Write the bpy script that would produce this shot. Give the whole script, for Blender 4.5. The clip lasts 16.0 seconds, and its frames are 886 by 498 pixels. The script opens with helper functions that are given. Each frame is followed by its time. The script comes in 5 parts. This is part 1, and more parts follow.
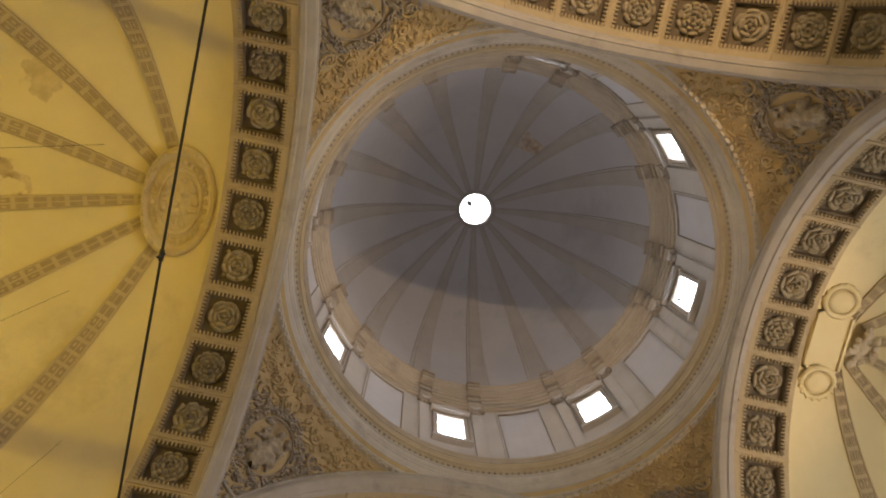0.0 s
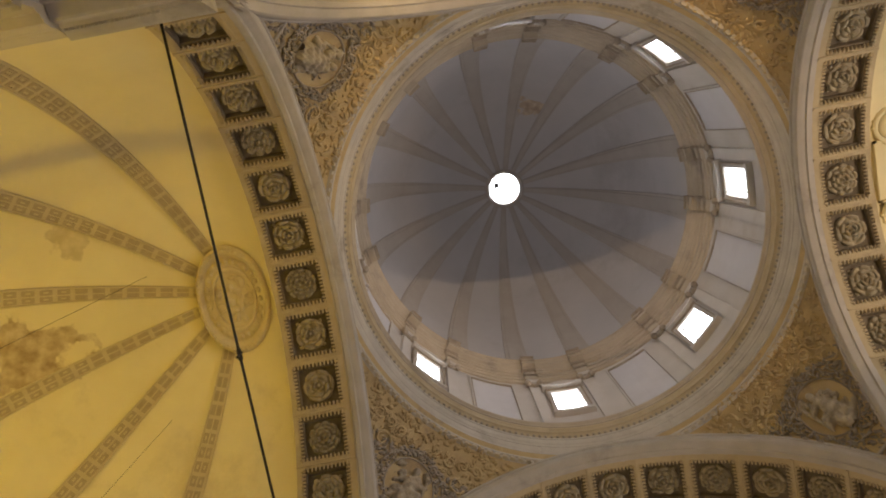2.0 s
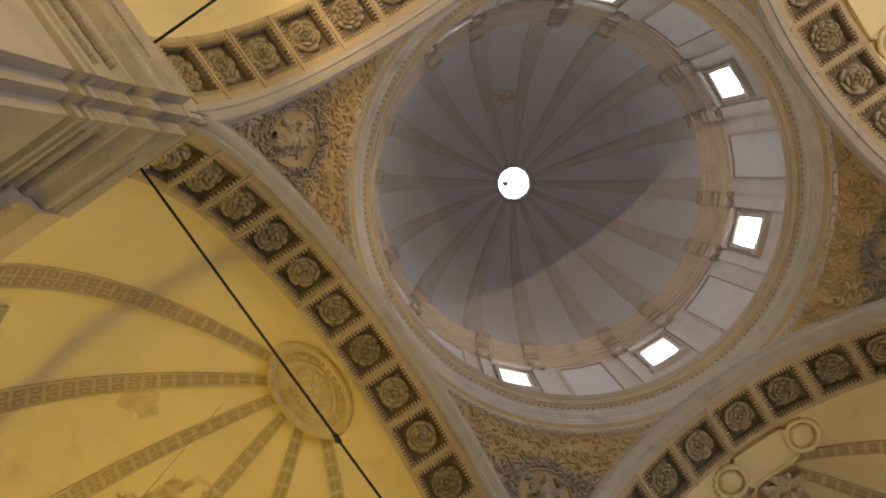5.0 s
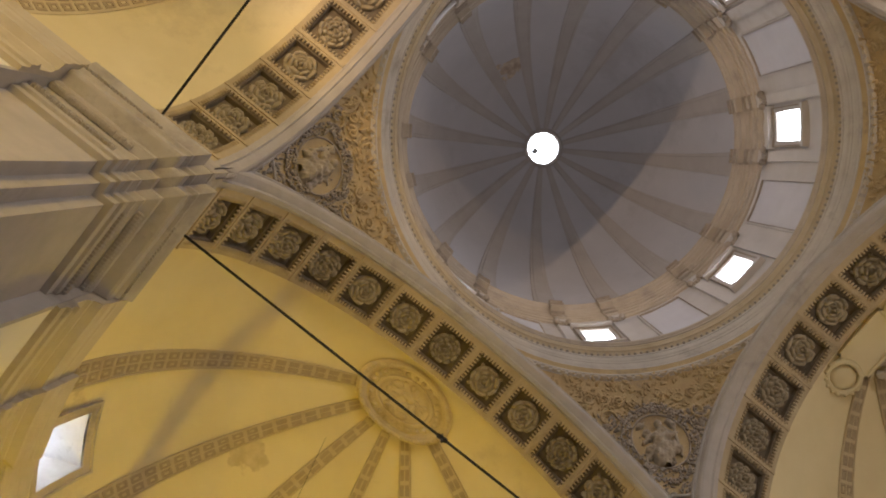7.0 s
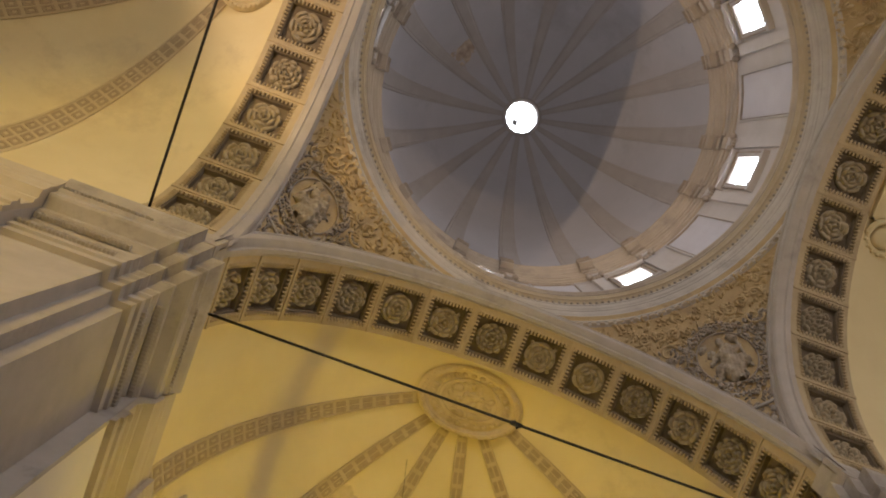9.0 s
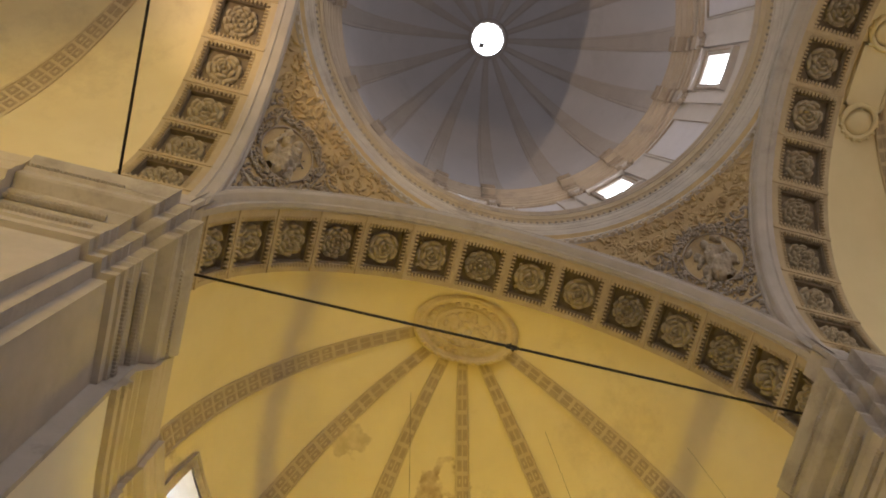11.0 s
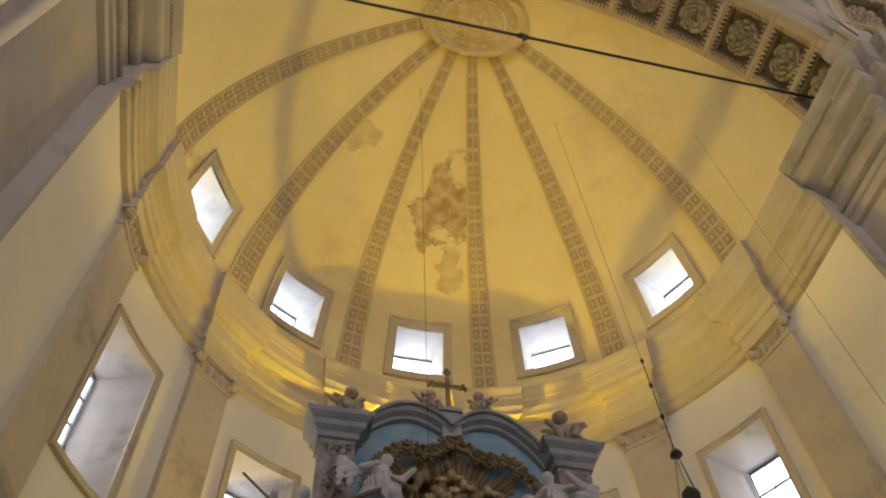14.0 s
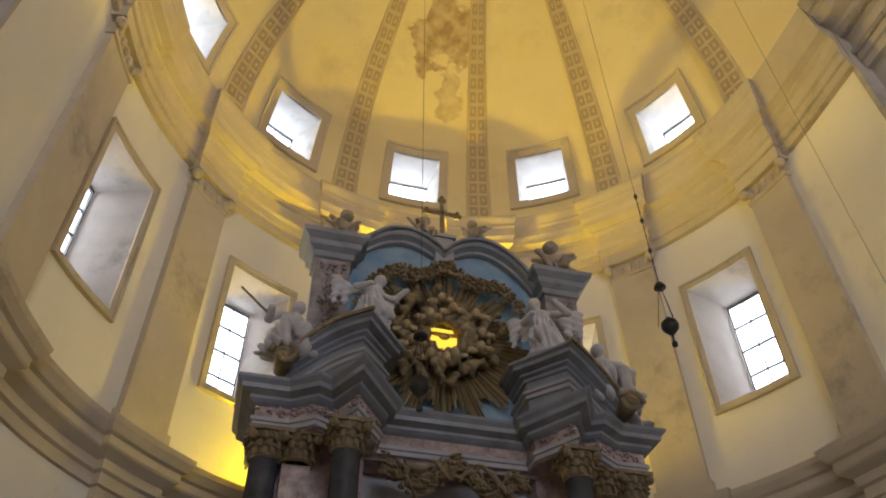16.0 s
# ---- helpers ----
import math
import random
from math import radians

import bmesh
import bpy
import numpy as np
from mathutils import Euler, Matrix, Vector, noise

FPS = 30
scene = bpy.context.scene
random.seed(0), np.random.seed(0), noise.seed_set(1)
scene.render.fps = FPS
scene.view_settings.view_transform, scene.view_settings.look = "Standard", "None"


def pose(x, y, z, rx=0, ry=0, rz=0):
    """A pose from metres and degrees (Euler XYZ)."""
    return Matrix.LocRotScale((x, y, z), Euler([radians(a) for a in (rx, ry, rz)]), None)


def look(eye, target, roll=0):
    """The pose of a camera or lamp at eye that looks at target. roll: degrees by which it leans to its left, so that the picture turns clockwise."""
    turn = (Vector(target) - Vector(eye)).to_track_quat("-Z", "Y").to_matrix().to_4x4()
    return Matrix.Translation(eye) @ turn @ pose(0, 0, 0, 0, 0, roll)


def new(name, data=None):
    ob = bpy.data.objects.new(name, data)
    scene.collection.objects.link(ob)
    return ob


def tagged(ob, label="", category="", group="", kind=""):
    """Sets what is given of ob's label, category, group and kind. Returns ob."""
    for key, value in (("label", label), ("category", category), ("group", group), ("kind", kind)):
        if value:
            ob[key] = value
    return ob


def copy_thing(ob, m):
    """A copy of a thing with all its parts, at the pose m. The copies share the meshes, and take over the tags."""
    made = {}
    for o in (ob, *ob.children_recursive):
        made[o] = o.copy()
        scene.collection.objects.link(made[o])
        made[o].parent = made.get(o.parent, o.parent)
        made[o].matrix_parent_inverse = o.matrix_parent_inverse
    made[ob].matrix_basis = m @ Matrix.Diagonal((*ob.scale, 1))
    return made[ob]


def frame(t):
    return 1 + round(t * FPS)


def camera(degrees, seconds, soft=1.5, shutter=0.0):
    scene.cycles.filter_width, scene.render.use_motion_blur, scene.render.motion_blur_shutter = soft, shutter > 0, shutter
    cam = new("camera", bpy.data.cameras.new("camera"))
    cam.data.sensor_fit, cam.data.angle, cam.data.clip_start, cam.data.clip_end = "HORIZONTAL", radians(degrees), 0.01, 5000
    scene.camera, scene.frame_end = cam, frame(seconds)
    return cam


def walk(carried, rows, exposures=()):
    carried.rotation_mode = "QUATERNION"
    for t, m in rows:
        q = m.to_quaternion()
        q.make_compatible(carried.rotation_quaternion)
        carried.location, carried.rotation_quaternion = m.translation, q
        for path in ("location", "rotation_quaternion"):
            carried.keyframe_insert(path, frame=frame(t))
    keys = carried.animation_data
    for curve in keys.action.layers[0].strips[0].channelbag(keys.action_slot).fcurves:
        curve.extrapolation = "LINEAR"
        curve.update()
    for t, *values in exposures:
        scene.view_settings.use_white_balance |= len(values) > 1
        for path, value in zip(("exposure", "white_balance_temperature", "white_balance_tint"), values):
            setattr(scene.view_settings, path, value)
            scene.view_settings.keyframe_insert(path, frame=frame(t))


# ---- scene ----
EXPOSURE = [(0.0, 0.32, 6700, 13), (4.2, 0.32, 6650, 13), (7.0, 0.34, 6400, 16), (11.0, 0.37, 6450, 16), (12.5, 0.47, 6200, 14), (16.0, 0.70, 6100, 14)]
cam = camera(59.48, 16.0, soft=1.9)
PATH = [
    (0, pose(-3.557, 3.781, 1.589, 171.51, 1.37, -102.77)),
    (0.5, pose(-3.567, 3.780, 1.580, 171.90, 0.82, -95.74)),
    (1, pose(-3.577, 3.779, 1.572, 171.60, 0.87, -89.26)),
    (1.5, pose(-3.587, 3.778, 1.564, 171.43, 1.11, -83.46)),
    (2, pose(-3.605, 3.773, 1.560, 171.91, 1.14, -79.13)),
    (2.5, pose(-3.622, 3.769, 1.557, 171.75, 1.75, -74.29)),
    (3, pose(-3.637, 3.769, 1.560, 172.73, 2.23, -67.76)),
    (3.5, pose(-3.651, 3.769, 1.562, 173.65, 1.50, -64.47)),
    (4, pose(-3.617, 3.779, 1.556, 174.60, 1.27, -61.67)),
    (4.2, pose(-3.603, 3.784, 1.554, 174.53, 1.42, -61.27)),
    (6.3, pose(-3.459, 3.828, 1.528, 173.12, 1.08, -42.68)),
    (6.5, pose(-3.445, 3.832, 1.526, 173.29, 0.41, -41.67)),
    (7, pose(-3.411, 3.842, 1.519, 173.68, -0.76, -39.00)),
    (7.5, pose(-3.388, 3.851, 1.527, 172.12, 0.28, -34.37)),
    (8, pose(-3.364, 3.860, 1.534, 172.73, -0.95, -26.86)),
    (8.5, pose(-3.341, 3.869, 1.541, 173.19, 0.29, -22.64)),
    (8.7, pose(-3.331, 3.862, 1.543, 173.55, -0.05, -21.64)),
    (10.8, pose(-3.228, 3.789, 1.563, 170.71, 1.39, -14.30)),
    (11, pose(-3.218, 3.781, 1.564, 168.59, 2.02, -14.02)),
    (11.5, pose(-3.211, 3.788, 1.561, 164.91, 2.74, -13.41)),
    (11.8, pose(-3.207, 3.791, 1.559, 162.81, 3.07, -13.25)),
    (12, pose(-3.205, 3.796, 1.559, 161.44, 3.44, -13.08)),
    (12.5, pose(-3.201, 3.807, 1.561, 158.18, 3.61, -11.74)),
    (13, pose(-3.202, 3.821, 1.568, 150.97, 2.91, -14.00)),
    (13.2, pose(-3.202, 3.826, 1.571, 148.88, 3.07, -12.89)),
    (13.5, pose(-3.206, 3.834, 1.574, 148.11, 2.54, -12.17)),
    (14, pose(-3.212, 3.846, 1.577, 146.42, 1.87, -12.53)),
    (14.5, pose(-3.218, 3.858, 1.581, 144.34, 1.29, -12.36)),
    (15, pose(-3.221, 3.862, 1.572, 140.19, 0.86, -14.18)),
    (15.2, pose(-3.222, 3.864, 1.568, 138.61, 0.72, -14.33)),
    (15.5, pose(-3.221, 3.864, 1.562, 136.90, 0.60, -14.57)),
    (16, pose(-3.220, 3.865, 1.552, 133.80, 0.52, -14.58)),
]
walk(cam, PATH, EXPOSURE)


# ---- light ----
world = bpy.data.worlds.new("overcast_sky")
scene.world = world
world.use_nodes = True
wn = world.node_tree
sky = wn.nodes.new("ShaderNodeTexSky")
sky.sky_type = "NISHITA"
sky.sun_disc = False
sky.sun_elevation, sky.sun_rotation = radians(42), radians(200)
wn.nodes["Background"].inputs["Strength"].default_value = 0.12
wn.links.new(sky.outputs["Color"], wn.nodes["Background"].inputs["Color"])
sun_data = bpy.data.lights.new("sun", "SUN")
sun_data.energy, sun_data.angle, sun_data.color = 1.0, radians(12), (1.0, 0.95, 0.88)
sun = new("sun", sun_data)
sun.rotation_euler = (radians(48), 0, radians(160))


def flood(name, at, to, watts, colour, angle=110, blend=0.4, size=0.08):
    """A floodlight standing on a ledge."""
    d = bpy.data.lights.new(name, "SPOT")
    d.energy, d.color, d.spot_size, d.spot_blend, d.shadow_soft_size = watts, colour, radians(angle), blend, size
    o = new(name, d)
    o.matrix_world = look(at, to)
    return o


YELLOW = (1.0, 0.71, 0.01)
WARM = (1.0, 0.74, 0.46)
STRAW = (1.0, 0.70, 0.10)
flood("yellow_floodlight", (0.0, 19.14, 14.6), (0.0, 14.5, 21.5), 1000, YELLOW, 150, 0.3, 0.012)
flood("yellow_floodlight", (-2.1, 18.45, 8.8), (-4.6, 17.2, 16.8), 340, YELLOW, 85, 0.5, 0.06)
flood("yellow_floodlight", (-2.3, 18.40, 8.75), (-6.2, 16.2, 11.0), 190, YELLOW, 110, 0.7, 0.06)
flood("yellow_floodlight", (2.1, 18.45, 8.8), (5.0, 16.7, 14.0), 430, YELLOW, 115, 0.7, 0.06)
flood("straw_floodlight", (-17.6, -0.2, 8.8), (-4, 0, 30), 420, STRAW, 140, 0.4, 0.05)
flood("straw_floodlight", (-14.0, -6.5, 8.8), (-8.6, 7.0, 18.0), 3000, STRAW, 52, 0.5, 0.06)
flood("warm_floodlight", (-17.5, -0.6, 8.9), (4.5, 0, 40), 6800, WARM, 40, 0.6, 0.05)
flood("warm_floodlight", (0.3, -17.4, 8.8), (0, -2, 33), 560, WARM, 120, 0.6, 0.05)
flood("warm_floodlight", (0.6, -17.4, 8.9), (0, 4.5, 40), 3000, WARM, 36, 0.6, 0.05)
flood("warm_floodlight", (16.0, 0.3, 8.8), (14, 0, 24), 640, WARM, 120, 0.6)
GLOW = 10.5
APSE_GLOW = 4.5


def window_light(at, to, wide, high, watts):
    """The sky's light standing in a window's opening."""
    d = bpy.data.lights.new("window_daylight", "AREA")
    d.shape, d.size, d.size_y, d.energy, d.color = "RECTANGLE", wide, high, watts, (0.84, 0.91, 1.0)
    o = new("window_daylight", d)
    o.matrix_world = look(at, to)


for x, y in ((-3.6, -18.0), (0.0, -19.0), (3.6, -18.0)):
    window_light((x, y, 12.05), (x * 0.3, 0, 11.0), 1.4, 2.8, 350)
window_light((18.9, 0.0, 12.05), (0, 4, 12.0), 1.4, 2.8, 100)
window_light((-18.9, 0.0, 12.05), (0, 4, 12.0), 1.4, 2.8, 100)

# ---- materials ----


def mat(name, base, second, scale=3.0, rough=0.75, bump=0.25, metal=0.0, fine=60.0, spread=0.5, dirt=None, vary=0.0):
    """Two-scale mottled surface: broad patches of second over base, fine grain in the relief."""
    m = bpy.data.materials.new(name)
    m.use_nodes = True
    n, l = m.node_tree.nodes, m.node_tree.links
    b = n["Principled BSDF"]
    tc = n.new("ShaderNodeTexCoord")
    big = n.new("ShaderNodeTexNoise")
    big.inputs["Scale"].default_value, big.inputs["Detail"].default_value = scale, 8
    big.inputs["Roughness"].default_value = 0.62
    l.new(tc.outputs["Object"], big.inputs["Vector"])
    ramp = n.new("ShaderNodeValToRGB")
    ramp.color_ramp.elements[0].position, ramp.color_ramp.elements[1].position = 0.5 - spread / 2, 0.5 + spread / 2
    ramp.color_ramp.elements[0].color, ramp.color_ramp.elements[1].color = (*base, 1), (*second, 1)
    l.new(big.outputs["Fac"], ramp.inputs["Fac"])
    colour = ramp.outputs["Color"]
    grain = n.new("ShaderNodeTexNoise")
    grain.inputs["Scale"].default_value, grain.inputs["Detail"].default_value = fine, 4
    l.new(tc.outputs["Object"], grain.inputs["Vector"])
    if dirt:
        blot = n.new("ShaderNodeTexNoise")
        blot.inputs["Scale"].default_value, blot.inputs["Detail"].default_value = scale * 0.35, 10
        blot.inputs["Roughness"].default_value = 0.7
        off = n.new("ShaderNodeVectorMath")
        off.inputs[1].default_value = (7.3, 2.1, 4.4)
        l.new(tc.outputs["Object"], off.inputs[0])
        l.new(off.outputs[0], blot.inputs["Vector"])
        edge = n.new("ShaderNodeValToRGB")
        edge.color_ramp.elements[0].position, edge.color_ramp.elements[1].position = 0.56, 0.70
        l.new(blot.outputs["Fac"], edge.inputs["Fac"])
        mix = n.new("ShaderNodeMix")
        mix.data_type = "RGBA"
        mix.inputs["B"].default_value = (*dirt, 1)
        l.new(edge.outputs["Color"], mix.inputs["Factor"])
        l.new(colour, mix.inputs["A"])
        colour = mix.outputs["Result"]
    if vary:
        info = n.new("ShaderNodeObjectInfo")
        hsv = n.new("ShaderNodeHueSaturation")
        rng = n.new("ShaderNodeMapRange")
        rng.inputs["To Min"].default_value, rng.inputs["To Max"].default_value = 1 - vary, 1 + vary
        l.new(info.outputs["Random"], rng.inputs["Value"])
        l.new(rng.outputs["Result"], hsv.inputs["Value"])
        l.new(colour, hsv.inputs["Color"])
        colour = hsv.outputs["Color"]
    l.new(colour, b.inputs["Base Color"])
    b.inputs["Roughness"].default_value, b.inputs["Metallic"].default_value = rough, metal
    add = n.new("ShaderNodeMath")
    add.operation = "ADD"
    l.new(big.outputs["Fac"], add.inputs[0])
    l.new(grain.outputs["Fac"], add.inputs[1])
    bp = n.new("ShaderNodeBump")
    bp.inputs["Strength"].default_value, bp.inputs["Distance"].default_value = bump, 0.03
    l.new(add.outputs[0], bp.inputs["Height"])
    l.new(bp.outputs["Normal"], b.inputs["Normal"])
    return m


PLASTER = mat("cream_plaster", (0.74, 0.625, 0.36), (0.66, 0.54, 0.29), 0.5, 0.85, 0.12, dirt=(0.55, 0.44, 0.25))
WALL = mat("pale_wall_plaster", (0.80, 0.73, 0.60), (0.72, 0.65, 0.515), 0.5, 0.85, 0.12, dirt=(0.55, 0.47, 0.36))
WORN = mat("worn_stucco", (0.66, 0.54, 0.31), (0.52, 0.40, 0.21), 2.2, 0.85, 0.4, dirt=(0.40, 0.29, 0.15))
REVEAL = mat("whitewashed_reveal", (0.76, 0.75, 0.73), (0.6, 0.58, 0.55), 2.5, 0.85, 0.2, dirt=(0.40, 0.38, 0.35))
DUSTY = mat("dusty_grey_plaster", (0.52, 0.47, 0.42), (0.42, 0.37, 0.32), 2.0, 0.85, 0.25, dirt=(0.30, 0.26, 0.22))
STONE = mat("warm_limestone", (0.57, 0.48, 0.35), (0.46, 0.38, 0.27), 1.3, 0.8, 0.3, dirt=(0.30, 0.25, 0.19))
GREY = mat("grey_limestone", (0.50, 0.44, 0.375), (0.38, 0.33, 0.275), 1.1, 0.8, 0.3, dirt=(0.27, 0.23, 0.20))
COFFER = mat("coffer_stone", (0.51, 0.40, 0.24), (0.39, 0.295, 0.165), 2.0, 0.8, 0.3, dirt=(0.28, 0.22, 0.16), vary=0.08)
# coffer stone with the shade of the sunk fields put into its colour
RECESS = mat("shaded_recess_stone", (0.145, 0.107, 0.064), (0.215, 0.162, 0.103), 4.0, 0.85, 0.4, vary=0.1)
OCHRE = mat("ochre_relief_stone", (0.57, 0.425, 0.225), (0.44, 0.31, 0.15), 1.6, 0.8, 0.5, dirt=(0.26, 0.20, 0.15))
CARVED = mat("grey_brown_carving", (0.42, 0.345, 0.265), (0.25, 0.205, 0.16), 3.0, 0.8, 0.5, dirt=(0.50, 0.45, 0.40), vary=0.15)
DOME = mat("grey_dome_plaster", (0.47, 0.45, 0.455), (0.41, 0.39, 0.395), 0.35, 0.9, 0.1, dirt=(0.36, 0.335, 0.33))
DRUM = mat("grey_drum_plaster", (0.56, 0.52, 0.49), (0.46, 0.42, 0.38), 0.7, 0.85, 0.15, dirt=(0.40, 0.34, 0.28))
PANEL = mat("lilac_grey_panel", (0.56, 0.54, 0.56), (0.50, 0.48, 0.50), 1.0, 0.85, 0.1)
PALEREL = mat("pale_worn_relief", (0.52, 0.43, 0.31), (0.25, 0.20, 0.15), 4.5, 0.8, 0.4, dirt=(0.26, 0.22, 0.18))
ROSE = mat("rosette_stone", (0.44, 0.355, 0.225), (0.27, 0.215, 0.135), 5.0, 0.8, 0.4, vary=0.1)
RIB = mat("rib_stone", (0.60, 0.49, 0.29), (0.50, 0.39, 0.22), 2.0, 0.8, 0.25, vary=0.05)
# rib stone darkened, so the sunk squares carry their shade in the colour
RIBDARK = mat("rib_stone_shaded", (0.47, 0.365, 0.22), (0.37, 0.28, 0.165), 4.0, 0.85, 0.3)
DOMERIB = mat("dome_rib_plaster", (0.42, 0.375, 0.34), (0.36, 0.32, 0.285), 0.8, 0.85, 0.15)
DRUMTRIM = mat("ochre_drum_trim", (0.50, 0.42, 0.325), (0.40, 0.325, 0.24), 1.2, 0.85, 0.2, dirt=(0.27, 0.23, 0.20))
OCHREBAND = mat("ochre_ring_band", (0.52, 0.41, 0.26), (0.41, 0.315, 0.19), 1.4, 0.8, 0.3, dirt=(0.30, 0.24, 0.17))
RINGSTONE = mat("pale_ring_stone", (0.58, 0.52, 0.44), (0.44, 0.385, 0.32), 1.6, 0.8, 0.3, dirt=(0.33, 0.28, 0.23))
IRON = mat("dark_iron", (0.03, 0.027, 0.025), (0.05, 0.045, 0.04), 6, 0.55, 0.2, metal=0.7)
LEAD = mat("window_bar_iron", (0.10, 0.10, 0.10), (0.16, 0.15, 0.14), 6, 0.6, 0.2, metal=0.4)
FLOOR = mat("floor_stone", (0.42, 0.36, 0.30), (0.32, 0.27, 0.22), 0.8, 0.5, 0.1)
SLATE = mat("blue_grey_marble", (0.155, 0.165, 0.19), (0.27, 0.275, 0.30), 2.2, 0.45, 0.15, dirt=(0.115, 0.115, 0.13))
PALEM = mat("pale_grey_marble", (0.39, 0.38, 0.39), (0.29, 0.28, 0.30), 2.0, 0.45, 0.1)
PINKM = mat("pink_veined_marble", (0.46, 0.355, 0.33), (0.17, 0.115, 0.115), 4.5, 0.35, 0.1, spread=0.3, dirt=(0.56, 0.50, 0.46))
BLUE = mat("sky_blue_paint", (0.13, 0.26, 0.39), (0.29, 0.37, 0.43), 1.8, 0.6, 0.1, spread=0.4)
BLACKM = mat("black_marble", (0.028, 0.028, 0.034), (0.07, 0.07, 0.08), 3.0, 0.22, 0.03)
WHITEM = mat("white_stucco_statue", (0.52, 0.50, 0.51), (0.38, 0.36, 0.37), 4.0, 0.65, 0.3)
BROWNG = mat("browned_gilding", (0.27, 0.20, 0.105), (0.13, 0.095, 0.055), 6.0, 0.5, 0.5, metal=0.25, dirt=(0.46, 0.36, 0.18))
ALTARBROWN = mat("dark_veined_marble", (0.34, 0.29, 0.28), (0.15, 0.125, 0.13), 5.0, 0.4, 0.2, spread=0.35)
RAYGILT = mat("dull_ray_gilding", (0.46, 0.36, 0.20), (0.34, 0.255, 0.135), 5.0, 0.45, 0.3, metal=0.35)
GILT = mat("gilding", (0.62, 0.42, 0.12), (0.40, 0.26, 0.08), 6.0, 0.38, 0.3, metal=0.8)

glass = bpy.data.materials.new("window_glass")
glass.use_nodes = True
gn, gl = glass.node_tree.nodes, glass.node_tree.links
gn.remove(gn["Principled BSDF"])
gt, gg, gm = gn.new("ShaderNodeBsdfTransparent"), gn.new("ShaderNodeBsdfGlossy"), gn.new("ShaderNodeMixShader")
gt.inputs["Color"].default_value = (0.93, 0.96, 0.97, 1)
gg.inputs["Roughness"].default_value = 0.1
gm.inputs["Fac"].default_value = 0.06
gl.new(gt.outputs[0], gm.inputs[1])
gl.new(gg.outputs[0], gm.inputs[2])
gl.new(gm.outputs[0], gn["Material Output"].inputs["Surface"])


def glowing(name, colour, strength):
    m = bpy.data.materials.new(name)
    m.use_nodes = True
    n = m.node_tree.nodes
    b = n["Principled BSDF"]
    b.inputs["Base Color"].default_value = (0, 0, 0, 1)
    b.inputs["Emission Color"].default_value = (*colour, 1)
    b.inputs["Emission Strength"].default_value = strength
    return m


DAYLIGHT = glowing("daylight", (0.86, 0.92, 1.0), GLOW)
SOFTDAY = glowing("daylight_through_dusty_glass", (0.88, 0.93, 1.0), APSE_GLOW)
AMBER = glowing("amber_window_light", (1.0, 0.56, 0.04), 1.0)

# ---- building helpers ----


def obj(name, verts, faces, material, parent=None, smooth=False, label=""):
    me = bpy.data.meshes.new(name)
    me.from_pydata([tuple(v) for v in verts], [], faces)
    me.materials.append(material)
    if smooth:
        me.polygons.foreach_set("use_smooth", [True] * len(me.polygons))
    me.update()
    o = new(name, me)
    if parent:
        o.parent = parent
    if label:
        o["label"] = label
    return o


def empty(name, label, category, group="", kind=""):
    return tagged(new(name), label, category, group, kind)


def turned(a):
    return Matrix.Rotation(radians(a), 4, "Z")


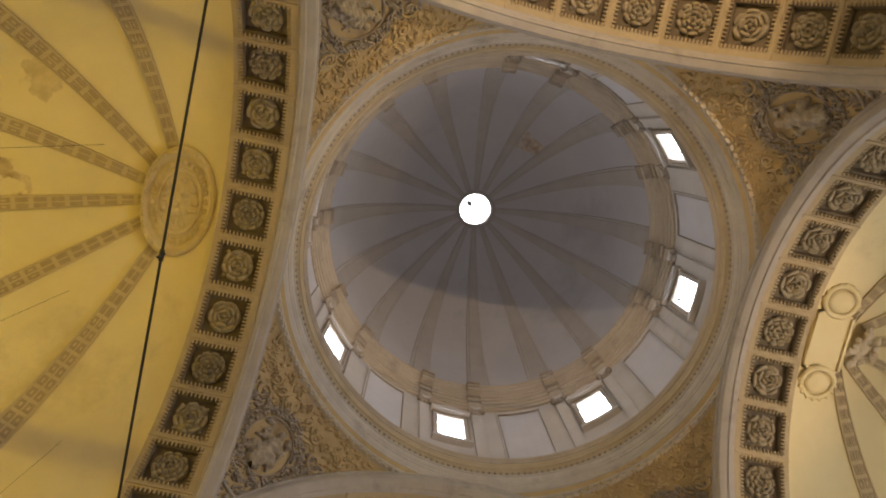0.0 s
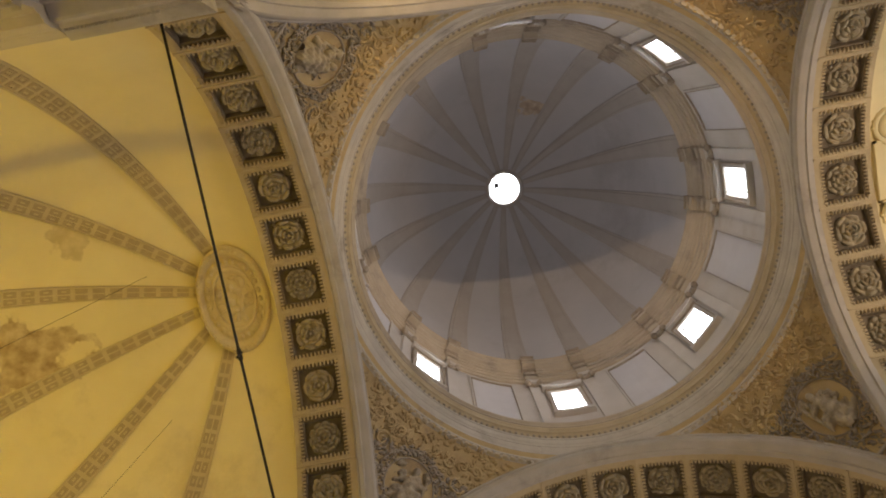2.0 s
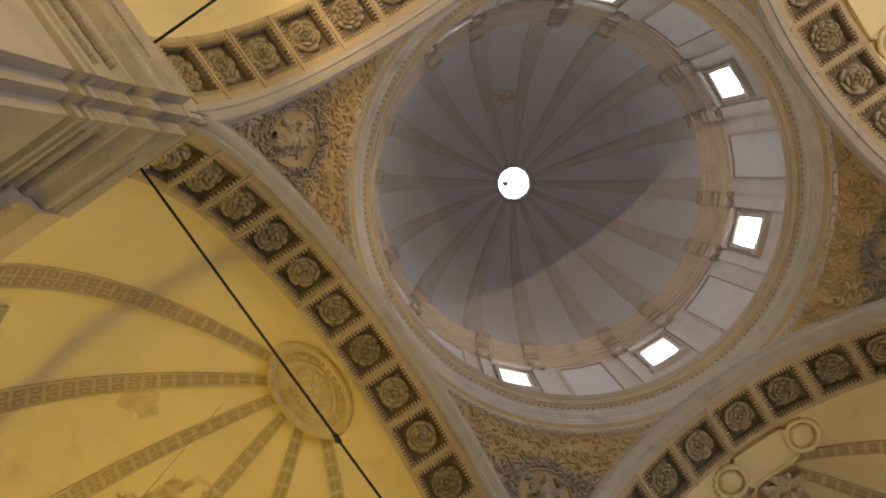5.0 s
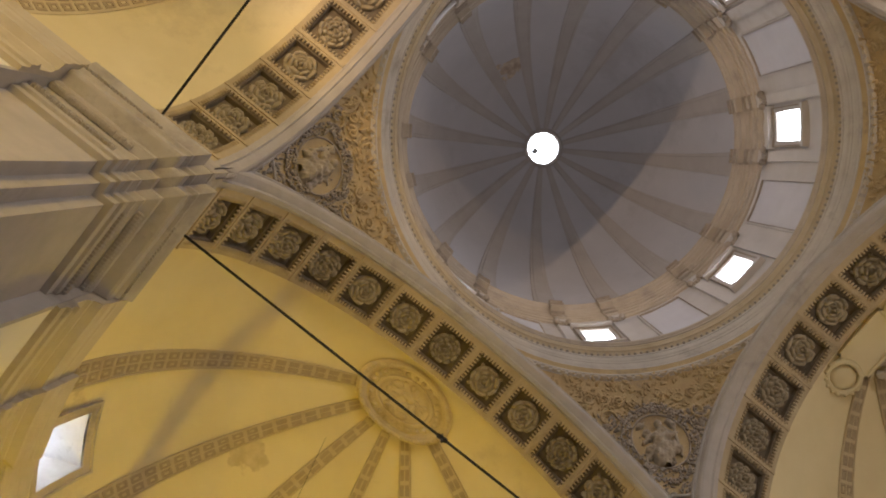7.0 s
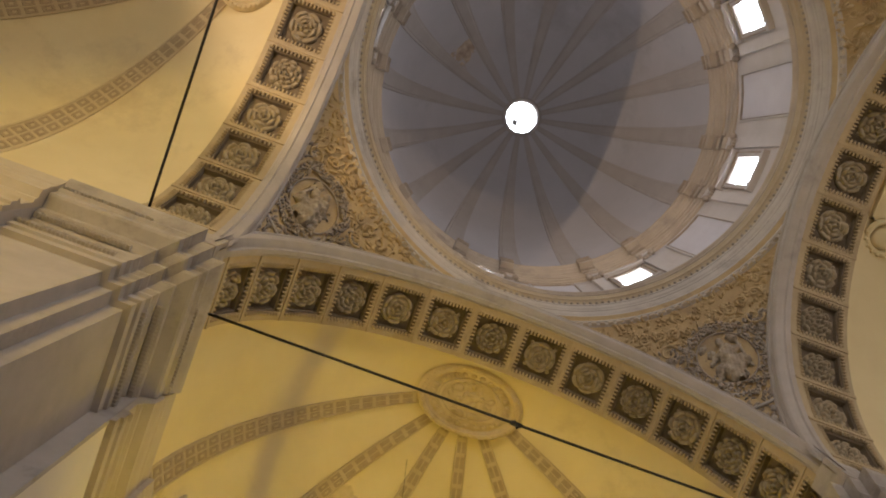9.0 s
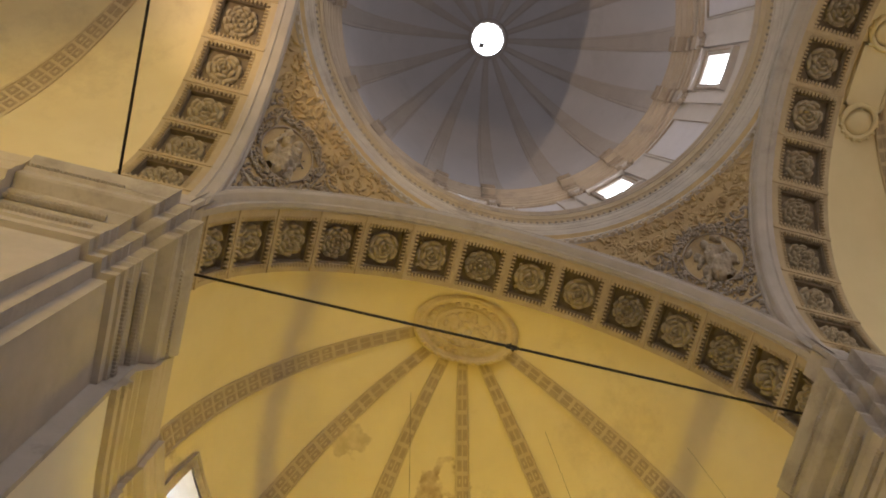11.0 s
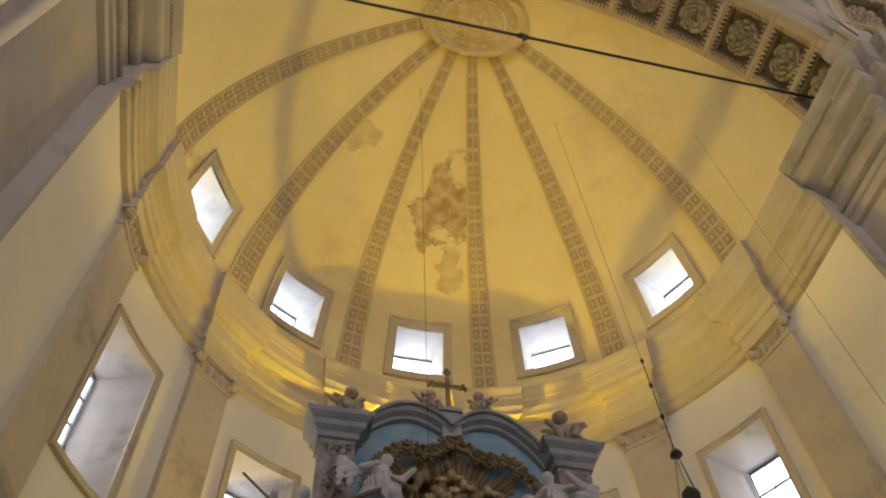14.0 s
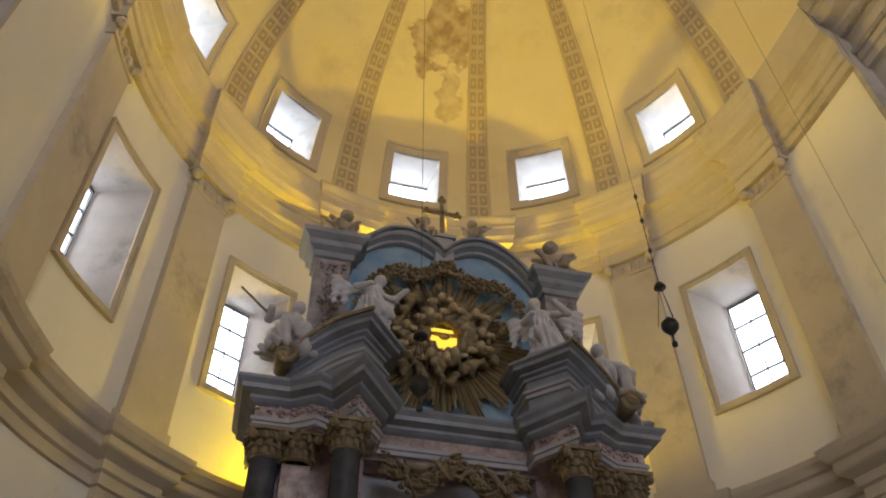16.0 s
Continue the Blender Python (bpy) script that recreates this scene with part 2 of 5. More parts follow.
class Mesh:
    """Collects verts and faces."""

    def __init__(self):
        self.v, self.f = [], []

    def add(self, v, f):
        k = len(self.v)
        self.v += [tuple(p) for p in v]
        self.f += [tuple(i + k for i in q) for q in f]
        return self

    def grid(self, pts, nu, nv, flip=False, wrap=False):
        """pts in rows: nu rows of nv."""
        f = []
        for i in range(nu if wrap else nu - 1):
            for j in range(nv - 1):
                a, b = i * nv + j, ((i + 1) % nu) * nv + j
                q = (a, b, b + 1, a + 1)
                f.append(q[::-1] if flip else q)
        return self.add(pts, f)

    def box(self, x0, x1, y0, y1, z0, z1, m=None):
        v = [Vector((x, y, z)) for x in (x0, x1) for y in (y0, y1) for z in (z0, z1)]
        if m is not None:
            v = [m @ p for p in v]
        return self.add(v, [(0, 1, 3, 2), (4, 6, 7, 5), (0, 4, 5, 1), (2, 3, 7, 6), (0, 2, 6, 4), (1, 5, 7, 3)])

    def ball(self, c, r, n=6, k=8, m=None):
        """An ellipsoid; r is a number or three."""
        r = (r, r, r) if isinstance(r, (int, float)) else r
        pts = []
        for i in range(n + 1):
            a = math.pi * i / n
            for j in range(k):
                b = 2 * math.pi * j / k
                p = Vector((r[0] * math.sin(a) * math.cos(b), r[1] * math.sin(a) * math.sin(b), r[2] * math.cos(a)))
                p = (m @ p if m is not None else p) + Vector(c)
                pts.append(p)
        f = []
        for i in range(n):
            for j in range(k):
                a, b = i * k + j, i * k + (j + 1) % k
                f.append((a, a + k, b + k, b))
        return self.add(pts, f)

    def tube(self, path, radius, k=6, closed=False):
        """A tube along points; radius a number or one for each point."""
        n = len(path)
        path = [Vector(p) for p in path]
        pts = []
        for i, p in enumerate(path):
            a = path[i - 1] if i or closed else p
            b = path[(i + 1) % n] if i < n - 1 or closed else p
            d = (b - a).normalized()
            s = d.orthogonal().normalized() if abs(d.z) > 0.95 else d.cross(Vector((0, 0, 1))).normalized()
            t = d.cross(s)
            r = radius if isinstance(radius, (int, float)) else radius[i]
            pts += [p + (s * math.cos(2 * math.pi * j / k) + t * math.sin(2 * math.pi * j / k)) * r for j in range(k)]
        f = []
        for i in range(n if closed else n - 1):
            for j in range(k):
                a, b = i * k + j, ((i + 1) % n) * k + j
                c, d = i * k + (j + 1) % k, ((i + 1) % n) * k + (j + 1) % k
                f.append((a, b, d, c))
        if not closed:
            f += [tuple(range(k)), tuple(range((n - 1) * k, n * k))[::-1]]
        return self.add(pts, f)

    def put(self, name, material, parent=None, smooth=False, label=""):
        return obj(name, self.v, self.f, material, parent, smooth, label)


def lathe(profile, a0, a1, n, centre=(0, 0), closed=False):
    """Rows of points: profile of (radius, z) turned about a vertical axis."""
    m = Mesh()
    pts = []
    count = n if closed else n + 1
    for i in range(count):
        a = radians(a0 + (a1 - a0) * i / n)
        pts += [(centre[0] + r * math.cos(a), centre[1] + r * math.sin(a), z) for r, z in profile]
    return m.grid(pts, count, len(profile), wrap=closed)


def sweep(path, profile, cap=True):
    """profile of (out, z) along a plan path; out goes to the left of the way."""
    m = Mesh()
    pts = []
    n = len(path)
    for i, p in enumerate(path):
        p = Vector(p)
        d0 = (p - Vector(path[i - 1])).normalized() if i else None
        d1 = (Vector(path[i + 1]) - p).normalized() if i < n - 1 else None
        d0, d1 = d0 or d1, d1 or d0
        n0, n1 = Vector((-d0.y, d0.x)), Vector((-d1.y, d1.x))
        mit = (n0 + n1).normalized()
        mit = mit / max(0.35, mit.dot(n0))
        pts += [(p.x + mit.x * o, p.y + mit.y * o, z) for o, z in profile]
    m.grid(pts, n, len(profile))
    return m


def shell(fn, us, vs, holes, thick, splay=(1.0, 0.0, 0.0)):
    """A wall with thickness: fn(u, v, off); holes as (u0, u1, v0, v1) on the grid's lines. Returns inner+outer+edges, and the reveals."""
    def lines(a, b):
        out = sorted(set([round(x, 5) for x in a] + [round(x, 5) for x in b]))
        keep = [out[0]]
        for x in out[1:]:
            if x - keep[-1] > 1e-4:
                keep.append(x)
        return keep
    us = lines(us, [h[0] for h in holes] + [h[1] for h in holes])
    vs = lines(vs, [h[2] for h in holes] + [h[3] for h in holes])
    wall, rev = Mesh(), Mesh()
    nu, nv = len(us), len(vs)
    inner = [fn(u, v, 0) for u in us for v in vs]
    outer = [fn(u, v, thick) for u in us for v in vs]
    f = []
    k = nu * nv
    for i in range(nu - 1):
        for j in range(nv - 1):
            um, vm = (us[i] + us[i + 1]) / 2, (vs[j] + vs[j + 1]) / 2
            if any(h[0] < um < h[1] and h[2] < vm < h[3] for h in holes):
                continue
            a, b = i * nv + j, (i + 1) * nv + j
            f.append((a, a + 1, b + 1, b))
            f.append((k + a, k + b, k + b + 1, k + a + 1))
    wall.add(inner + outer, f)
    for h in holes:
        c = [(h[0], h[2]), (h[1], h[2]), (h[1], h[3]), (h[0], h[3])]
        mid, ku = (h[0] + h[1]) / 2, splay[0]
        d = [(mid + (u - mid) * ku, w + (splay[1] if w == h[2] else -splay[2])) for u, w in c]
        v = [fn(u, w, 0) for u, w in c] + [fn(u, w, thick) for u, w in d]
        rev.add(v, [(i, (i + 1) % 4, (i + 1) % 4 + 4, i + 4) for i in range(4)])
    return wall, rev


def slab(m, fn, u0, u1, v0, v1, lo, hi, nu=2, nv=2):
    """A thin block lying on a surface, from off=lo (deep) to off=hi (towards the room)."""
    us = [u0 + (u1 - u0) * i / (nu - 1) for i in range(nu)]
    vs = [v0 + (v1 - v0) * j / (nv - 1) for j in range(nv)]
    top = [fn(u, v, hi) for u in us for v in vs]
    bot = [fn(u, v, lo) for u in us for v in vs]
    m.grid(top, nu, nv)
    m.grid(bot, nu, nv, flip=True)
    ring = [i * nv for i in range(nu)] + [(nu - 1) * nv + j for j in range(1, nv)] + [i * nv + nv - 1 for i in range(nu - 2, -1, -1)] + [j for j in range(nv - 2, 0, -1)]
    n = len(ring)
    m.add([top[i] for i in ring] + [bot[i] for i in ring], [(i, (i + 1) % n, n + (i + 1) % n, n + i) for i in range(n)])


def carve(field, lo, hi, h):
    """A smooth solid from a field that is negative inside, on a grid of step h. Returns a Mesh."""
    ax = [np.arange(a, b + h, h) for a, b in zip(lo, hi)]
    F = field(*np.meshgrid(*ax, indexing="ij"))
    n = np.array(F.shape)
    corner = {c: F[c[0]:n[0] - 1 + c[0], c[1]:n[1] - 1 + c[1], c[2]:n[2] - 1 + c[2]] for c in [(i, j, k) for i in (0, 1) for j in (0, 1) for k in (0, 1)]}
    tot, cnt = np.zeros((*(n - 1), 3)), np.zeros(n - 1)
    for a in corner:
        for d in range(3):
            if a[d] == 0:
                b = tuple(1 if i == d else a[i] for i in range(3))
                fa, fb = corner[a], corner[b]
                cross = (fa < 0) != (fb < 0)
                t = np.where(cross, fa / np.where(cross, fa - fb, 1), 0)
                for i in range(3):
                    tot[..., i] += cross * (a[i] + (t if i == d else 0))
                cnt += cross
    live = cnt > 0
    idx = np.full(n - 1, -1)
    idx[live] = np.arange(live.sum())
    v = (np.argwhere(live) + tot[live] / cnt[live][:, None]) * h + np.array(lo)
    faces = []
    for d in range(3):
        e, f = (d + 1) % 3, (d + 2) % 3
        A, B = [slice(None)] * 3, [slice(None)] * 3
        A[d], B[d] = slice(0, -1), slice(1, None)
        cr = (F[tuple(A)] < 0) != (F[tuple(B)] < 0)
        for p in np.argwhere(cr):
            if p[e] == 0 or p[f] == 0 or p[e] >= n[e] - 1 or p[f] >= n[f] - 1:
                continue
            q = []
            for de, df in ((-1, -1), (0, -1), (0, 0), (-1, 0)):
                c = p.copy()
                c[e] += de
                c[f] += df
                q.append(int(idx[tuple(c)]))
            faces.append(tuple(q) if F[tuple(p)] < 0 else tuple(q[::-1]))
    m = Mesh()
    m.v, m.f = [tuple(x) for x in v], faces
    return m


def limb(X, Y, Z, a, b, ra, rb):
    """Field of a tapered limb."""
    a, b = np.array(a, float), np.array(b, float)
    d = b - a
    t = np.clip(((X - a[0]) * d[0] + (Y - a[1]) * d[1] + (Z - a[2]) * d[2]) / (d @ d + 1e-9), 0, 1)
    return np.sqrt((X - a[0] - t * d[0]) ** 2 + (Y - a[1] - t * d[1]) ** 2 + (Z - a[2] - t * d[2]) ** 2) - (ra + (rb - ra) * t)


def egg(X, Y, Z, c, r):
    return (np.sqrt(((X - c[0]) / r[0]) ** 2 + ((Y - c[1]) / r[1]) ** 2 + ((Z - c[2]) / r[2]) ** 2) - 1) * min(r)


def merge(a, b, k=0.04):
    """Smooth union of two fields."""
    t = np.clip(0.5 + 0.5 * (b - a) / k, 0, 1)
    return b + (a - b) * t - k * t * (1 - t)


# ---- the plan: crossing, apses, dome ----
S = 7.2            # half side of the crossing, and the arches' radius
SPRING = 17.75     # centre of the arches
BACK = 9.3         # back of the arches
YC, RA = 11.87, 7.4   # centre and radius of an apse
BASE = 17.55       # top of the main cornice
CROWN = 25.55      # top of the apse vaults


def plan(u):
    """Point and outward direction of the apse wall; past 90 degrees it runs straight back to the arch."""
    if abs(u) <= 90:
        a = radians(u)
        return Vector((RA * math.sin(a), YC + RA * math.cos(a))), Vector((math.sin(a), math.cos(a)))
    s = 1 if u > 0 else -1
    return Vector((s * RA, YC - RA * radians(abs(u) - 90))), Vector((s, 0))


UEND = 90 + math.degrees((YC - BACK) / RA)
JAMB = 10.35       # end of the pier jambs
UWALL = 90 + math.degrees((YC - JAMB) / RA)


def wall_at(u, z, off):
    p, d = plan(u)
    p = p + d * off
    return Vector((p.x, p.y, z))


def vault_raw(u, v):
    p, d = plan(u)
    k = max(0.0, (abs(u) - 90) / (UEND - 90))
    pole = Vector((0, 10.5 * (1 - k) + BACK * k))
    a = v * math.pi / 2
    q = p + (pole - p) * (1 - math.cos(a))
    return Vector((q.x, q.y, BASE + (CROWN - 0.3 * k - BASE) * math.sin(a)))


def vault_at(u, v, off):
    e = 0.01
    v = min(v, 0.985) if off else v
    p = vault_raw(u, v)
    if not off:
        return p
    du = vault_raw(u + 0.3, v) - vault_raw(u - 0.3, v)
    dv = vault_raw(u, v + e) - vault_raw(u, max(v - e, 0))
    n = dv.cross(du).normalized()
    if n.dot(p - Vector((0, YC - 1, BASE))) < 0:
        n = -n
    return p + n * off


def vault_out(u, v, off):
    """As vault_at, but pushed level outwards, as the openings run."""
    d = plan(u)[1]
    return vault_raw(u, v) + Vector((d.x, d.y, 0)) * off


def vz(z):
    """The vault's v at a height."""
    return math.asin((z - BASE) / (CROWN - BASE)) * 2 / math.pi


UW0, UW1 = 18.58, 20.12   # the vault windows' foot and head
BAYS = (-63.2, -31.7, 0, 31, 62.6)     # of the vault
WALLBAYS = (-64.0, -31, 0, 31, 62)     # of the wall
PIERS = (-77.5, -46.5, -15.5, 15.5, 46.5, 77.5)
FULL = [(0.0, 15.25), (0.10, 15.27), (0.10, 15.5), (0.15, 15.52), (0.15, 15.72), (0.20, 15.78), (0.10, 15.84), (0.10, 16.28), (0.16, 16.34),
         (0.16, 16.42), (0.30, 16.52), (0.30, 16.66), (0.50, 16.74), (0.54, 16.78), (0.54, 17.05), (0.60, 17.10), (0.60, 17.2), (0.72, 17.38), (0.74, 17.45), (0.74, 17.5), (0.0, BASE)]
ENTAB = [(o * 1.25 if o < 0.4 else 0.40 + (o - 0.5) * 0.43, z) for o, z in FULL]
PIERENT = [(o * 1.30, z) for o, z in FULL]
LOWER = [(0.0, 7.45), (0.06, 7.47), (0.06, 7.66), (0.12, 7.70), (0.12, 7.86), (0.28, 7.98), (0.30, 8.02), (0.30, 8.16), (0.36, 8.2), (0.44, 8.34), (0.46, 8.44), (0.0, 8.52)]
PW = 4.3           # half width of a pilaster in degrees


def side_path(step=3.0):
    """Plan of one arm from pier to pier, clockwise seen from above, with the pilasters standing forward."""
    left = [(-RA, JAMB)]
    pts = []
    marks = []
    for p in PIERS:
        marks += [(p - PW, 0, 1), (p + PW, 1, 0)]
    us = []
    x = -UWALL + 1
    while x < UWALL - 0.5:
        if all(abs(x - m[0]) > 1.0 for m in marks):
            us.append((x, None))
        x += step
    seq = sorted(us + [(m[0], m) for m in marks], key=lambda q: q[0])
    for x, m in seq:
        inside = any(abs(x - p) < PW for p in PIERS)
        if m is None:
            q = wall_at(x, 0, -0.16 if inside else 0)
            pts.append((q.x, q.y))
        else:
            a, b = wall_at(x, 0, -0.16 * m[1]), wall_at(x, 0, -0.16 * m[2])
            pts += [(a.x, a.y), (b.x, b.y)]
    return left + pts + [(-x, y) for x, y in left[::-1]]


path = side_path()[::-1]


def stained(name, source, spots):
    """A copy of a plaster with flaked brown patches at given places: (centre, radii)."""
    m = source.copy()
    m.name = name
    n, l = m.node_tree.nodes, m.node_tree.links
    b = n["Principled BSDF"]
    old = b.inputs["Base Color"].links[0].from_socket
    tc = n.new("ShaderNodeTexCoord")
    rag = n.new("ShaderNodeTexNoise")
    rag.inputs["Scale"].default_value, rag.inputs["Detail"].default_value = 1.6, 9
    l.new(tc.outputs["Object"], rag.inputs["Vector"])
    tone = n.new("ShaderNodeTexNoise")
    tone.inputs["Scale"].default_value, tone.inputs["Detail"].default_value = 3.0, 6
    l.new(tc.outputs["Object"], tone.inputs["Vector"])
    brown = n.new("ShaderNodeValToRGB")
    brown.color_ramp.elements[0].position, brown.color_ramp.elements[1].position = 0.35, 0.65
    brown.color_ramp.elements[0].color, brown.color_ramp.elements[1].color = (0.27, 0.17, 0.08, 1), (0.54, 0.41, 0.25, 1)
    l.new(tone.outputs["Fac"], brown.inputs["Fac"])
    for centre, radii, strength in spots:
        sub, div = n.new("ShaderNodeVectorMath"), n.new("ShaderNodeVectorMath")
        sub.operation, div.operation = "SUBTRACT", "DIVIDE"
        sub.inputs[1].default_value, div.inputs[1].default_value = centre, radii
        l.new(tc.outputs["Object"], sub.inputs[0])
        l.new(sub.outputs[0], div.inputs[0])
        ln = n.new("ShaderNodeVectorMath")
        ln.operation = "LENGTH"
        l.new(div.outputs[0], ln.inputs[0])
        ad = n.new("ShaderNodeMath")
        ad.operation = "MULTIPLY_ADD"
        ad.inputs[1].default_value, ad.inputs[2].default_value = 3.0, -1.5
        l.new(rag.outputs["Fac"], ad.inputs[0])
        sm = n.new("ShaderNodeMath")
        l.new(ln.outputs["Value"], sm.inputs[0])
        l.new(ad.outputs[0], sm.inputs[1])
        rg = n.new("ShaderNodeMapRange")
        rg.inputs["From Min"].default_value, rg.inputs["From Max"].default_value = 1.05, 0.85
        rg.inputs["To Max"].default_value = strength
        l.new(sm.outputs[0], rg.inputs["Value"])
        mix = n.new("ShaderNodeMix")
        mix.data_type = "RGBA"
        l.new(rg.outputs["Result"], mix.inputs["Factor"])
        l.new(old, mix.inputs["A"])
        l.new(brown.outputs["Color"], mix.inputs["B"])
        old = mix.outputs["Result"]
    l.new(old, b.inputs["Base Color"])
    return m


FLAKED = stained("flaked_vault_plaster", PLASTER, [((0.3, 16.3, 23.5), (0.85, 1.6, 1.3), 0.85), ((0.75, 17.7, 22.0), (0.4, 0.7, 0.8), 0.5), ((-2.7, 14.6, 24.1), (0.6, 0.6, 0.6), 0.45), ((-6.6, 14.2, 19.0), (0.7, 0.9, 0.8), 0.4)])


def arm_setting(a):
    """The bare setting of one arm: wall, vault, cornices."""
    turn = turned(a)
    out = []
    opens = []
    for b in WALLBAYS:
        opens.append((b - 6.2, b + 6.2, 10.45, 13.65))
    us = [-UWALL + 2 * UWALL * i / 64 for i in range(65)]
    w, r = shell(wall_at, us, [0, 4, 7.5, 8.5, 15.2, BASE], opens, 1.15, (0.45, 0.4, 0.2))
    wall = tagged(w.put("apse_wall", WALL), "cream plastered curved apse wall with window openings", "wall", kind="structure")
    r.put("window_reveal", DUSTY, wall, label="dusty grey splayed window reveals")
    out.append(wall)
    opens = [(b - 5.9, b + 5.9, vz(UW0), vz(UW1)) for b in BAYS]
    us = [-UEND + 2 * UEND * i / 64 for i in range(65)]
    w, r = shell(vault_out, us, [i / 28 for i in range(29)], opens, 1.3, (0.72, 0.01, 0.0))
    vault = tagged(w.put("apse_vault", FLAKED if a == 0 else PLASTER, smooth=True), "plastered half-dome vault with faded patches", "vault", kind="structure")
    r.put("window_reveal", REVEAL, vault, label="whitewashed window reveals")
    out.append(vault)
    c = tagged(sweep(path, ENTAB).put("main_cornice", STONE), "moulded limestone main cornice running round the walls", "cornice", kind="structure")
    c2 = tagged(sweep(path, LOWER).put("lower_cornice", STONE), "moulded limestone lower cornice", "cornice", kind="structure")
    for prof, nm in ((ENTAB, "cornice_end"), (LOWER, "cornice_end")):
        e = Mesh()
        for x, y in (path[0], path[-1]):
            t = -1 if x > 0 else 1
            e.add([(x + t * o, y - 0.004, z) for o, z in prof], [tuple(range(len(prof)))])
        e.put(nm, STONE, c if prof is ENTAB else c2)
    out += [c, c2]
    for o in out:
        o.matrix_basis = turn
    return out


def frame_strips(m, fn, u0, u1, v0, v1, wu, wv, lo, hi):
    slab(m, fn, u0 - wu, u0, v0 - wv, v1 + wv, lo, hi, 2, 4)
    slab(m, fn, u1, u1 + wu, v0 - wv, v1 + wv, lo, hi, 2, 4)
    slab(m, fn, u0, u1, v0 - wv, v0, lo, hi, 4, 2)
    slab(m, fn, u0, u1, v1, v1 + wv, lo, hi, 4, 2)


def window(fn, b, half, v0, v1, wu, wv, depth, label, rows, cols, name, inner):
    """A window of the apse: stone frame on the wall, iron bars, panes and the bright sky behind."""
    w = tagged(new(name), label, "window", "apse windows", "structure")
    m = Mesh()
    frame_strips(m, fn, b - half, b + half, v0, v1, wu, wv, 0.02, -0.05)
    frame_strips(m, fn, b - half - wu * 0.75, b + half + wu * 0.75, v0 - wv * 0.75, v1 + wv * 0.75, wu * 0.25, wv * 0.25, -0.04, -0.09)
    m.put("window_frame", STONE, w)
    h, v0, v1 = inner
    e = (v1 - v0) * 0.008
    bars = Mesh()
    d = depth
    frame_strips(bars, fn, b - h + 0.2, b + h - 0.2, v0 + 3 * e, v1 - 3 * e, 0.2, 3 * e, d, d - 0.05)
    for i in range(1, cols):
        x = b - h + 2 * h * i / cols
        slab(bars, fn, x - 0.09, x + 0.09, v0, v1, d, d - 0.04)
    for j in range(1, rows):
        y = v0 + (v1 - v0) * j / rows
        slab(bars, fn, b - h, b + h, y - e, y + e, d, d - 0.05)
    bars.put("glazing_bar", LEAD, w)
    for i in range(cols):
        for j in range(rows):
            x0, x1 = b - h + 2 * h * i / cols, b - h + 2 * h * (i + 1) / cols
            y0, y1 = v0 + (v1 - v0) * j / rows, v0 + (v1 - v0) * (j + 1) / rows
            p = Mesh().add([fn(x, y, d) for x, y in ((x0, y0), (x1, y0), (x1, y1), (x0, y1))], [(0, 1, 2, 3)]).put("pane", glass, w)
            p.visible_shadow = False
    sk = Mesh().add([fn(x, y, d + 0.07) for x, y in ((b - h - 0.6, v0), (b + h + 0.6, v0), (b + h + 0.6, v1), (b - h - 0.6, v1))], [(0, 1, 2, 3)])
    s = tagged(sk.put("sky_backdrop", SOFTDAY), "bright overcast sky outside the window", "sky", kind="structure")
    return w, s


